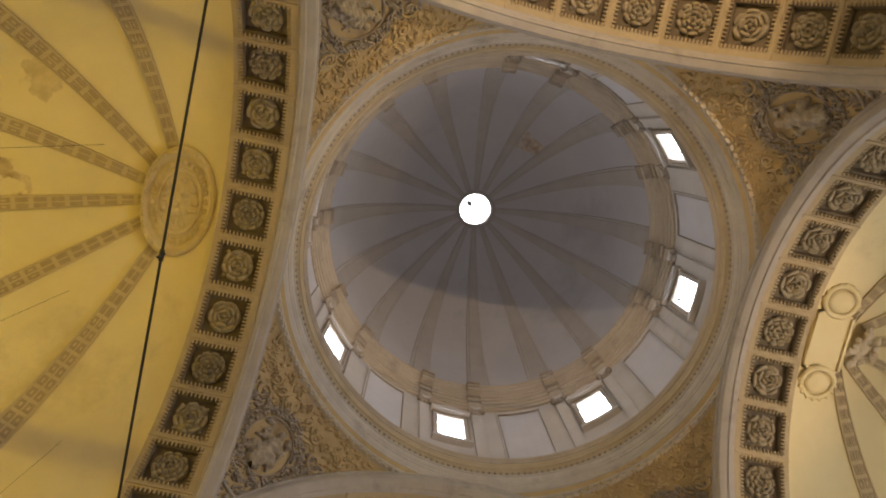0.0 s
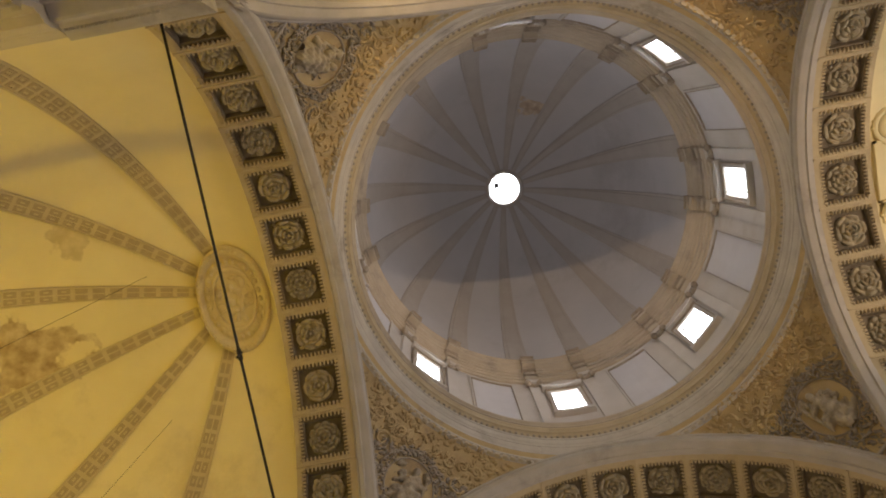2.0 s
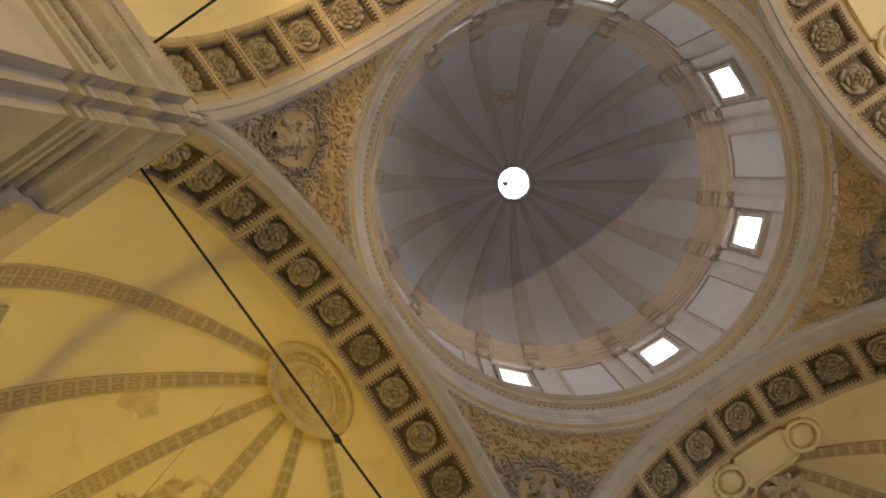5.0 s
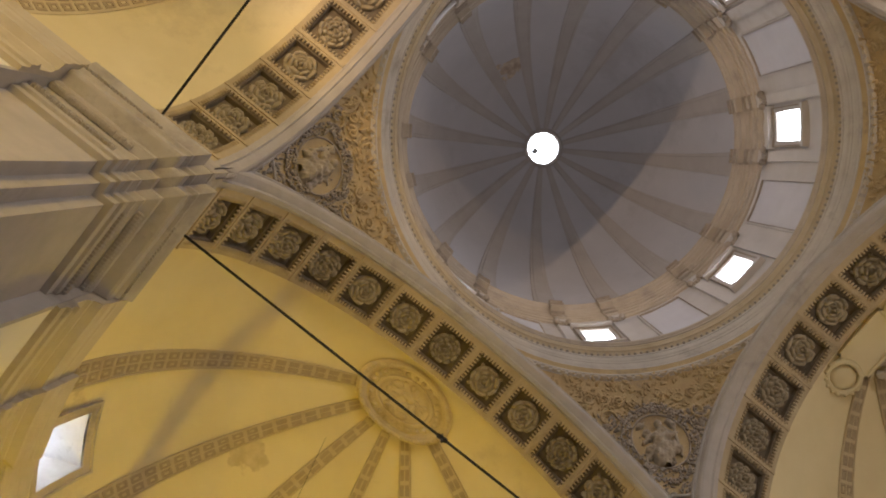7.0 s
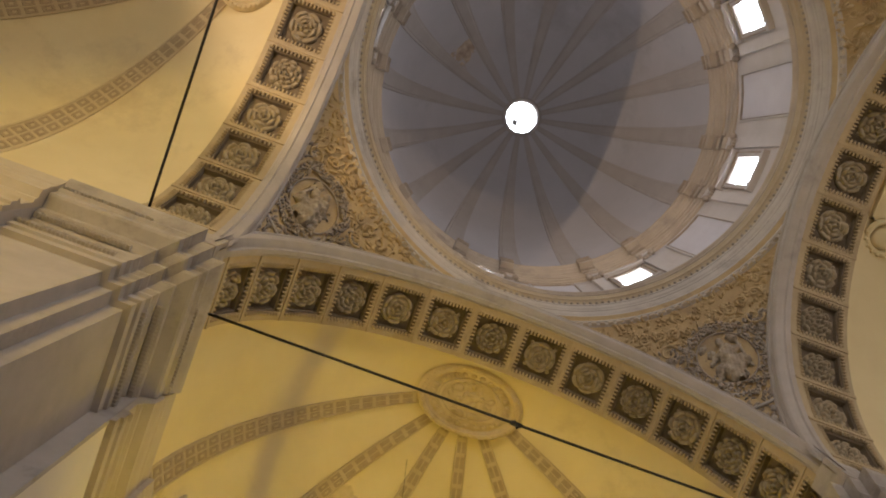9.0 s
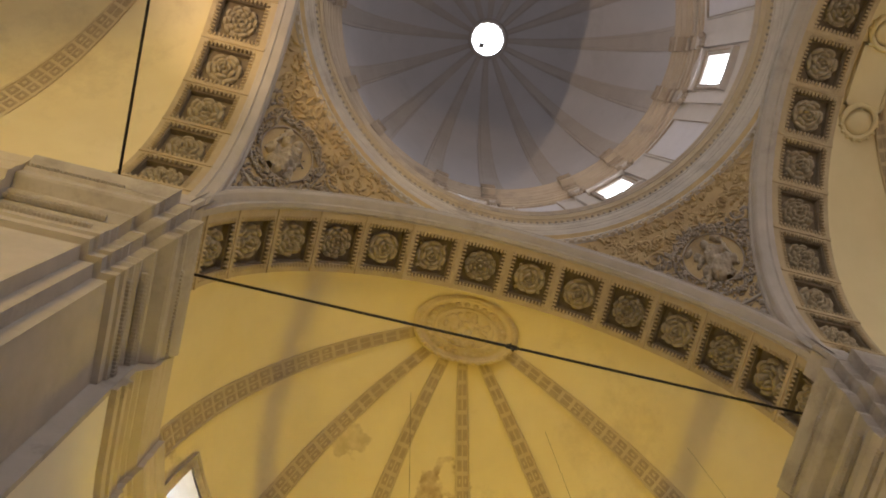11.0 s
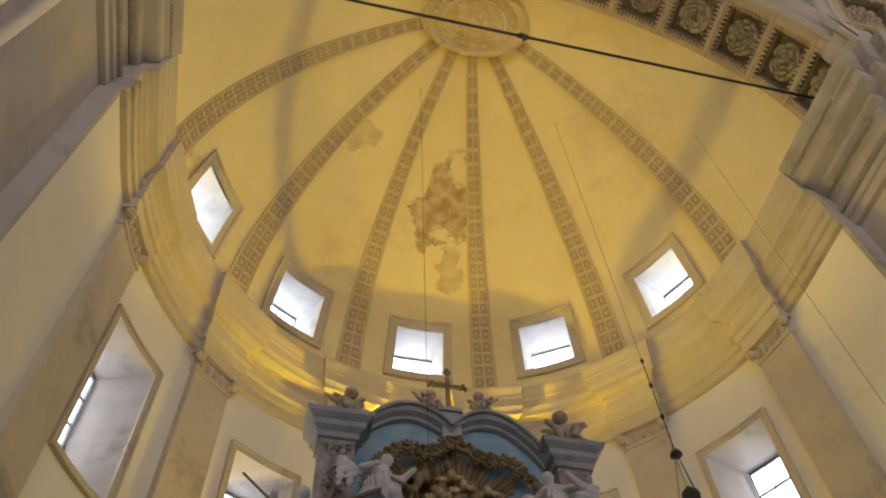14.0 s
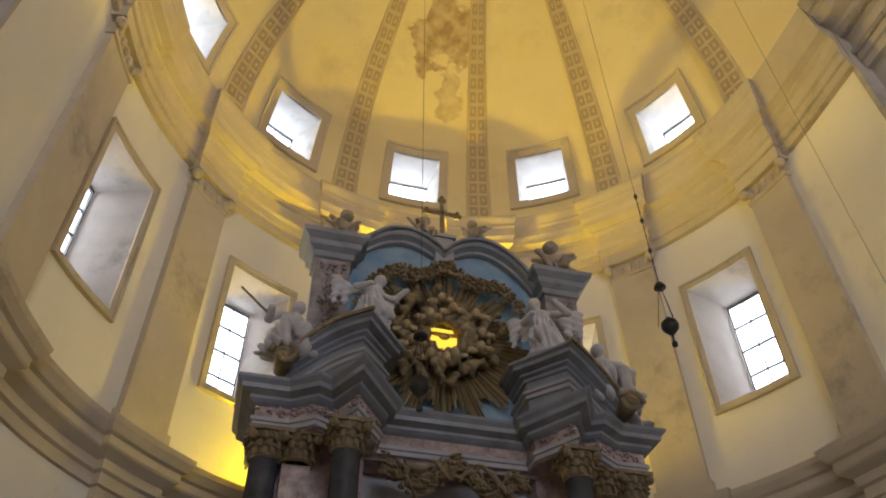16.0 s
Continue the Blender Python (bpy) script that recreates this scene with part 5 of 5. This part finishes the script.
# attic with its two corner posts
ATT = [(0.0, -0.02), (0.06, 0.0), (0.06, 0.14), (0.16, 0.22), (0.18, 0.34), (0.30, 0.44), (0.32, 0.54), (0.0, 0.58)]
for s in (-1, 1):
    lp = [(s * 2.75, 15.9), (s * 2.75, 15.3), (s * 2.05, 15.3), (s * 2.05, 15.9)]
    block("attic_post", lp, 8.7, 12.14, ALTARBROWN, altar, "dark veined marble attic post with carved drop")
    loop = [(s * 2.75, 15.9), (s * 2.75, 15.3), (s * 2.05, 15.3), (s * 2.05, 15.9)]
    sweep(loop if s > 0 else loop, [(o * (1 if s > 0 else -1), 12.1 + z) for o, z in ATT]).put("attic_cornice", SLATE, altar)
    block("attic_cap", [(s * 2.98, 15.95), (s * 2.98, 15.07), (s * 1.82, 15.07), (s * 1.82, 15.95)], 12.60, 12.68, SLATE, altar)
    d = Mesh()
    rng = random.Random(3 + s)
    for i in range(150):
        f = i / 149
        d.ball((s * 2.4 + rng.uniform(-0.25, 0.25) * (0.6 + 0.4 * math.cos(f * 19)), 15.27, 11.95 - 2.6 * f), (0.02 + 0.05 * rng.random(), 0.05, 0.02 + 0.05 * rng.random()), 4, 6)
    d.put("carved_drop", ALTARBROWN, altar, True)
block("attic_field", [(2.1, 15.95), (2.1, 15.7), (-2.1, 15.7), (-2.1, 15.95)], 8.78, 12.56, BLUE, altar, "blue painted sky field")


def crown():
    """Curved top of the attic: two swelling halves that meet under the cross."""
    prof = [(0.0, 0.0), (0.08, 0.02), (0.10, 0.08), (0.22, 0.14), (0.26, 0.22), (0.30, 0.26)]
    n = 18
    for x0, x1, z0, z1, up in ((-1.80, -0.09, 12.58, 12.62, 0.5), (-0.09, 1.88, 12.62, 12.2, 0.72)):
        m, b, g = Mesh(), Mesh(), Mesh()
        rows, pts, arc = [], [], []
        for i in range(n + 1):
            f = i / n
            x, z = x0 + (x1 - x0) * f, z0 + (z1 - z0) * f + up * max(0.0, math.sin(math.pi * f)) ** 0.8
            rows += [(x, 15.62 - o, z + h) for o, h in prof] + [(x, 15.95, z + 0.27)]
            pts += [(x, 15.66, 11.9), (x, 15.66, z + 0.06), (x, 15.93, z + 0.1), (x, 15.93, 11.9)]
            arc.append((x, 15.62 - 0.32, z + 0.26))
        m.grid(rows, n + 1, len(prof) + 1)
        m.put("curved_pediment", SLATE, altar)
        b.grid(pts, n + 1, 4)
        b.put("pediment_field", BLUE, altar)
        g.tube(arc, 0.045, 6)
        g.put("pediment_moulding", SLATE, altar)
    Mesh().box(-0.27, 0.13, 15.42, 15.9, 12.5, 13.36).box(-0.32, 0.18, 15.37, 15.95, 13.36, 13.46).put("cross_pedestal", PALEM, altar)


crown()

# glory: rays, clouds and the amber window
GC = Vector((-0.12, 15.45, 10.63))
rng = random.Random(21)
for i in range(190):
    a = 2 * math.pi * i / 190 + rng.uniform(-0.012, 0.012)
    L = 1.68 + 0.24 * math.cos(a * 16) + rng.uniform(-0.12, 0.12)
    L *= 1.0 - 0.06 * abs(math.sin(a))
    d, q = Vector((math.cos(a), 0, math.sin(a))), Vector((-math.sin(a), 0, math.cos(a)))
    m = Mesh()
    w0, w1 = 0.012, 0.028
    m.add([GC + d * 0.5 + q * w0 + Vector((0, 0.1, 0)), GC + d * 0.5 - q * w0 + Vector((0, 0.1, 0)), GC + d * L - q * w1 + Vector((0, 0.1, 0)), GC + d * L + q * w1 + Vector((0, 0.1, 0)),
           GC + d * 0.5 + Vector((0, 0.02, 0)), GC + d * L + Vector((0, 0.06, 0))], [(0, 4, 5, 3), (4, 1, 2, 5), (0, 3, 2, 1)])
    m.put("gilded_ray", BROWNG if i % 5 in (0, 2) else RAYGILT, altar)
puffs = []
for i in range(230):
    a = rng.random() * 6.283
    r = 0.33 + (0.92 + 0.2 * math.sin(3 * a + 1)) * rng.random() ** 1.2 * (1 - 0.08 * abs(math.sin(a)))
    puffs.append((r * math.cos(a), -0.04 - rng.random() * 0.18, r * math.sin(a), rng.uniform(0.04, 0.10)))
heads = [((0.50 + 0.42 * rng.random()) * math.cos(2 * math.pi * i / 11 + rng.uniform(-0.2, 0.4)), -0.22 - 0.08 * rng.random(), (0.48 + 0.40 * rng.random()) * math.sin(2 * math.pi * i / 11 + 0.2)) for i in range(11)]


def cloud_field(X, Y, Z):
    F = np.full(X.shape, 9.0)
    for x, y, z, r in puffs:
        F = merge(F, np.sqrt((X - x) ** 2 + (Y - y) ** 2 + (Z - z) ** 2) - r, 0.08)
    F = F + 0.016 * np.sin(34 * X + 9 * Z) * np.sin(31 * Z - 7 * X)
    return np.maximum(F, 0.25 + 0.04 * np.sin(5 * np.arctan2(Z, X)) - np.sqrt(X ** 2 + Z ** 2))


def head_field(X, Y, Z):
    F = np.full(X.shape, 9.0)
    for x, y, z in heads:
        F = np.minimum(F, egg(X, Y, Z, (x, y - 0.02, z), (0.085, 0.09, 0.105)))
        for t in (-1, 1):
            F = merge(F, egg(X, Y, Z, (x + t * 0.16, y + 0.06, z - 0.03 + 0.04 * t), (0.13, 0.05, 0.07)) + 0.008 * np.sin(70 * X), 0.03)
    return F


cl = carve(cloud_field, (-1.45, -0.5, -1.4), (1.45, 0.2, 1.4), 0.032)
cl.v = [(x + GC.x, y + GC.y, z + GC.z) for x, y, z in cl.v]
cl.put("cloud_relief", BROWNG, altar, True, "browned gilt cloud wreath")
hd = carve(head_field, (-1.3, -0.5, -1.2), (1.3, 0.1, 1.2), 0.026)
hd.v = [(x + GC.x, y + GC.y, z + GC.z) for x, y, z in hd.v]
hd.put("winged_head_relief", RAYGILT, altar, True, "small winged heads in the clouds")
Mesh().box(GC.x - 0.27, GC.x + 0.27, GC.y - 0.02, GC.y + 0.06, GC.z - 0.24, GC.z + 0.24).put("amber_pane", AMBER, altar, label="glowing amber glass pane")
dv = Mesh()
dv.ball(GC + Vector((0, -0.08, 0.02)), (0.12, 0.06, 0.08), 5, 8)
dv.ball(GC + Vector((-0.14, -0.08, 0.06)), (0.14, 0.03, 0.05), 4, 7)
dv.ball(GC + Vector((0.14, -0.08, 0.06)), (0.14, 0.03, 0.05), 4, 7)
dv.put("dove", GILT, altar, True)
# garland over the glory, frieze relief and picture frame below
ga = Mesh()
for i in range(620):
    f = i / 619 * 2 - 1
    ga.ball((1.62 * f - 0.05 + rng.uniform(-0.05, 0.05), 15.42 - rng.random() * 0.12, 12.36 - 0.62 * abs(f) ** 1.6 + 0.12 * math.cos(f * 9) + rng.uniform(-0.20, 0.16)), (rng.uniform(0.025, 0.08), 0.045, rng.uniform(0.02, 0.045)), 4, 6, Matrix.Rotation(rng.uniform(-1.5, 1.5), 3, "Y"))
ga.put("garland", BROWNG, altar, True, "browned gilt fruit garland")
fr = Mesh()
for i in range(420):
    f = rng.uniform(-1, 1)
    z = 7.66 + 0.20 * math.cos(f * 6.5) * (1 - 0.3 * abs(f)) - 0.12 * abs(f)
    fr.ball((1.25 * f, 15.26 - rng.random() * 0.14, z + rng.gauss(0, 0.10)), (rng.uniform(0.03, 0.13), 0.05, rng.uniform(0.018, 0.05)), 4, 6, Matrix.Rotation(0.9 * math.sin(f * 7) + rng.uniform(-0.7, 0.7), 3, "Y"))
for x0, z0, x1, z1 in ((-0.95, 7.56, -0.40, 7.84), (-0.45, 7.86, -0.05, 7.58), (0.05, 7.55, 0.40, 7.88), (0.35, 7.9, 0.95, 7.42)):
    fr.tube([(x0 + (x1 - x0) * k / 6, 15.16 - 0.05 * math.sin(k * 0.52), z0 + (z1 - z0) * k / 6 + 0.06 * math.sin(k * 1.05)) for k in range(7)], [0.02, 0.035, 0.05, 0.055, 0.05, 0.035, 0.02], 7)
fr.put("frieze_relief", BROWNG, altar, True, "gilt leaf and ribbon relief")
pf = Mesh()
pf.box(-1.3, 1.3, 15.6, 15.75, 7.02, 7.2)
pf.box(-1.3, 1.3, 15.55, 15.72, 7.2, 7.28)
pf.box(-1.3, -1.12, 15.6, 15.75, 2.0, 7.02)
pf.box(1.12, 1.3, 15.6, 15.75, 2.0, 7.02)
pf.put("picture_frame", GILT, altar, label="gilded picture frame")
Mesh().box(-1.12, 1.12, 15.7, 15.78, 2.0, 7.02).put("dark_picture", BROWNG, altar)


def figure_field(kind, lean, seed):
    """A draped figure of unit height: standing winged, seated, or a plump cherub."""
    rng = random.Random(seed)
    ph = rng.random() * 6

    def field(X, Y, Z):
        folds = 0.022 * np.sin(15 * np.arctan2(Y, X) + 9 * Z + ph) + 0.014 * np.sin(37 * X + 17 * Z + 9 * Y + ph)
        if kind == "angel":
            F = limb(X, Y, Z, (0, 0, 0.13), (0.03 * lean, 0, 0.48), 0.18, 0.12) + folds
            F = merge(F, limb(X, Y, Z, (0.05 * lean, -0.05, 0.40), (0.10 * lean, -0.19, 0.22), 0.09, 0.08) + folds)
            F = merge(F, limb(X, Y, Z, (0.03 * lean, 0, 0.48), (0.05 * lean, -0.01, 0.68), 0.10, 0.085) + 0.5 * folds)
            F = merge(F, limb(X, Y, Z, (-0.09, 0, 0.70), (0.12, 0, 0.70), 0.05, 0.05), 0.05)
            F = merge(F, limb(X, Y, Z, (0.05 * lean, -0.01, 0.7), (0.08 * lean, -0.04, 0.80), 0.04, 0.04), 0.03)
            F = merge(F, egg(X, Y, Z, (0.09 * lean, -0.05, 0.87), (0.07, 0.078, 0.09)), 0.02)
            for q in (((-0.12, 0, 0.69), (-0.22, -0.08, 0.55)), ((-0.22, -0.08, 0.55), (-0.12, -0.20, 0.58)), ((0.14, 0, 0.69), (0.25, -0.10, 0.60)), ((0.25, -0.10, 0.60), (0.22 + 0.1 * lean, -0.22, 0.72))):
                F = merge(F, limb(X, Y, Z, *q, 0.042, 0.034), 0.03)
            feather = 0.010 * np.sin(60 * (Z + 0.6 * np.abs(X)))
            for t in (-1, 1):
                F = merge(F, limb(X, Y * 1.6, Z, (t * 0.10, 0.16, 0.66), (t * 0.34, 0.24, 0.78), 0.05, 0.05) + feather, 0.03)
                F = merge(F, limb(X, Y * 1.8, Z, (t * 0.33, 0.26, 0.76), (t * 0.36, 0.26, 0.36), 0.085, 0.02) + feather, 0.03)
                F = merge(F, limb(X, Y * 1.8, Z, (t * 0.22, 0.24, 0.70), (t * 0.24, 0.24, 0.42), 0.08, 0.03) + feather, 0.03)
            return merge(F, egg(X, Y, Z, (0, 0, 0.03), (0.24, 0.18, 0.08)), 0.05)
        if kind == "seated":
            F = egg(X, Y, Z, (0, 0.02, 0.26), (0.20, 0.18, 0.17)) + folds
            for t in (-1, 1):
                F = merge(F, limb(X, Y, Z, (t * 0.07, 0, 0.30), (t * 0.10, -0.24, 0.34), 0.10, 0.085) + folds)
                F = merge(F, limb(X, Y, Z, (t * 0.10, -0.24, 0.34), (t * 0.11, -0.22, 0.03), 0.085, 0.06) + folds)
            F = merge(F, limb(X, Y, Z, (0, 0.02, 0.34), (0.04 * lean, 0, 0.66), 0.13, 0.10) + 0.6 * folds)
            F = merge(F, limb(X, Y, Z, (-0.11, 0, 0.68), (0.13, 0, 0.68), 0.055, 0.055), 0.05)
            F = merge(F, limb(X, Y, Z, (0.03 * lean, 0, 0.7), (0.06 * lean, -0.03, 0.80), 0.045, 0.04), 0.03)
            F = merge(F, egg(X, Y, Z, (0.08 * lean, -0.04, 0.88), (0.08, 0.09, 0.10)), 0.02)
            for q in (((-0.14, 0, 0.67), (-0.26, -0.06, 0.48)), ((-0.26, -0.06, 0.48), (-0.30, -0.22, 0.54)), ((0.15, 0, 0.67), (0.24, -0.08, 0.48)), ((0.24, -0.08, 0.48), (0.10, -0.22, 0.46))):
                F = merge(F, limb(X, Y, Z, *q, 0.05, 0.04) + 0.3 * folds, 0.03)
            return merge(F, egg(X, Y, Z, (0, -0.04, 0.04), (0.26, 0.24, 0.08)) + folds, 0.05)
        F = egg(X, Y, Z, (0, 0, 0.36), (0.17, 0.15, 0.22))
        F = merge(F, egg(X, Y, Z, (0.06 * lean, -0.04, 0.76), (0.14, 0.14, 0.15)) + 0.006 * np.sin(40 * X) * np.sin(40 * Z), 0.04)
        for t in (-1, 1):
            F = merge(F, limb(X, Y, Z, (t * 0.08, -0.05, 0.22), (t * 0.16, -0.26, 0.20), 0.09, 0.075))
            F = merge(F, limb(X, Y, Z, (t * 0.16, -0.26, 0.20), (t * 0.12, -0.26, 0.0), 0.07, 0.05))
            F = merge(F, limb(X, Y, Z, (t * 0.15, 0, 0.52), (t * 0.30, -0.10, 0.44 + 0.2 * (t == lean)), 0.06, 0.05))
            F = merge(F, limb(X, Y * 1.6, Z, (t * 0.10, 0.20, 0.50), (t * 0.36, 0.26, 0.66), 0.07, 0.05) + 0.008 * np.sin(55 * Z), 0.03)
        F = merge(F, limb(X, Y, Z, (-0.2, -0.1, 0.25), (0.22, -0.08, 0.34), 0.06, 0.05) + folds, 0.03)
        return merge(F, egg(X, Y, Z, (0, -0.02, 0.06), (0.26, 0.2, 0.12)) + folds, 0.05)
    return field


def statue(name, at, h, lean, kind, material, label, seed, turn=0):
    """A carved figure as one plain mesh."""
    m = carve(figure_field(kind, lean, seed), (-0.55, -0.48, -0.14), (0.55, 0.36, 1.05), 0.0165)
    m.v = [(x * h * 1.25, y * h * 1.2, z * h) for x, y, z in m.v]
    o = tagged(m.put(name, material, None, True), label, "statue", "statues on the altar")
    o.matrix_basis = pose(*at, 0, 0, turn)
    return o


statue("angel_statue", (-1.72, 14.55, 9.86), 1.36, 1, "angel", WHITEM, "white stucco winged angel standing on the broken pediment", 1, 25)
statue("angel_statue", (1.64, 14.55, 9.86), 1.42, -1, "angel", WHITEM, "white stucco winged angel leaning on the broken pediment", 2, -25)
statue("seated_statue", (-3.06, 14.78, 9.24), 1.22, 1, "seated", WHITEM, "white stucco seated figure with a staff on the cornice", 3, 20)
statue("seated_statue", (3.32, 15.40, 8.92), 1.45, -1, "seated", WHITEM, "white stucco seated figure on the altar cornice", 4, -25)
statue("seated_statue", (2.98, 14.95, 9.27), 1.4, -1, "seated", WHITEM, "small white stucco figure on the altar cornice", 7, -10)
statue("cherub_statue", (-2.3, 15.28, 12.70), 0.85, 1, "cherub", CARVED, "brown carved cherub sitting on the attic post", 5, 20)
statue("cherub_statue", (2.4, 15.28, 12.70), 1.0, -1, "cherub", CARVED, "brown carved cherub sitting on the attic post", 6, -20)
statue("cherub_statue", (-0.56, 15.46, 13.30), 0.7, 1, "cherub", CARVED, "brown carved cherub beside the cross", 8, 35)
statue("cherub_statue", (0.64, 15.46, 13.44), 0.7, -1, "cherub", CARVED, "brown carved cherub on the curved pediment", 9, -35)
sf = tagged(Mesh().tube([(-3.40, 14.5, 9.86), (-3.95, 14.35, 10.25)], 0.022, 6).put("statue_staff", BROWNG), "thin gilt staff held by the seated figure", "staff")
cr = empty("altar_cross", "gilded cross with trefoil ends on top of the altar", "cross")
c = Mesh()
c.box(-0.045, 0.045, -0.03, 0.03, 0, 1.25)
c.box(-0.34, 0.34, -0.03, 0.03, 0.78, 0.87)
for x, z in ((-0.36, 0.825), (0.36, 0.825), (0, 1.28)):
    for i in range(3):
        a = 2 * math.pi * i / 3 + math.pi / 2
        c.ball((x + 0.06 * math.cos(a), 0, z + 0.06 * math.sin(a)), 0.06, 4, 7)
c.put("shaft", BROWNG, cr)
f = Mesh().ball((0, 0, 0), (0.16, 0.12, 0.1), 5, 8)
f.put("orb", BROWNG, cr, True)
cr.matrix_basis = pose(-0.07, 15.62, 13.52)

# ---- hanging lamps ----


def hanging_lamp(x, y, z, top, chains):
    o = empty("sanctuary_lamp", "dark hanging oil lamp on a long chain", "hanging lamp", "hanging lamps")
    lathe([(0.02, -0.46), (0.045, -0.44), (0.05, -0.38), (0.02, -0.33), (0.025, -0.22), (0.07, -0.17), (0.14, -0.08), (0.155, 0.0), (0.13, 0.02), (0.14, 0.05), (0.07, 0.09), (0.05, 0.15), (0.0, 0.16)], 0, 360, 16, (0, 0), True).put("bowl", IRON, o, True)
    for i in range(3):
        a = 2 * math.pi * i / 3 + 0.4
        Mesh().tube([(0.19 * math.cos(a), 0.19 * math.sin(a), 0.02), (0.03 * math.cos(a), 0.03 * math.sin(a), 0.85)], 0.007, 5).put("chain", IRON, o)
    lathe([(0.0, 0.98), (0.06, 0.95), (0.10, 0.88), (0.11, 0.84), (0.0, 0.82)], 0, 360, 12, (0, 0), True).put("canopy", IRON, o, True)
    w = Mesh().tube([(0, 0, 0.95), (0, 0, top - z)], 0.005, 5)
    w.put("suspension", IRON, o, label="thin cord up to the vault")
    if chains:
        c = Mesh().tube([(0, 0, 0.95), (0, 0, 0.95 + chains)], 0.009, 5)
        for i in range(int(chains / 0.22)):
            c.ball((0, 0, 1.05 + 0.22 * i), (0.017, 0.017, 0.06), 4, 6)
        for f in (0.35, 0.7, 1.0):
            c.ball((0, 0, 0.95 + chains * f), (0.04, 0.04, 0.07), 5, 7)
        c.put("link_chain", IRON, o)
    o.matrix_basis = pose(x, y, z)


hanging_lamp(-1.13, 13.0, 7.85, 25.1, 0)
hanging_lamp(3.24, 13.0, 9.75, 24.3, 2.3)

cord = empty("hanging_cord", "thin dark cord hanging free from the apse vault", "cord")
Mesh().tube([(6.45, 11.4, 21.5), (6.45, 11.4, 4.0)], 0.004, 5).put("line", IRON, cord)
Mesh().ball((6.45, 11.4, 3.95), (0.04, 0.04, 0.08), 5, 8).put("weight", IRON, cord, True)

fl_body = empty("floodlight", "unseen black floodlight on a wall bracket, with bars added to cast shadow stripes", "floodlight")
Mesh().box(-0.15, 0.15, 19.02, 19.25, 14.34, 14.53).put("housing", IRON, fl_body)
Mesh().tube([(0, 19.2, 14.36), (0, 19.2, 13.9), (0, 19.29, 13.9)], 0.025, 8).put("bracket", IRON, fl_body)
# unseen bars, added behind the altar to cast the two stripes on the vault
for x0, y0, x1, y1, r in ((-0.175, -0.41, -0.245, -0.09, 0.0145), (0.335, -0.20, 0.35, -0.52, 0.022)):
    Mesh().tube([(x0, 19.14 + y0, 14.95), (x1, 19.14 + y1, 14.95)], r, 8).put("shading_bar", IRON, fl_body)
    Mesh().tube([(x1 if y1 > y0 else x0, 19.14 + max(y0, y1), 14.95), (0.14 if x0 > 0 else -0.14, 19.2, 14.45)], 0.008, 6).put("bar_arm", IRON, fl_body)
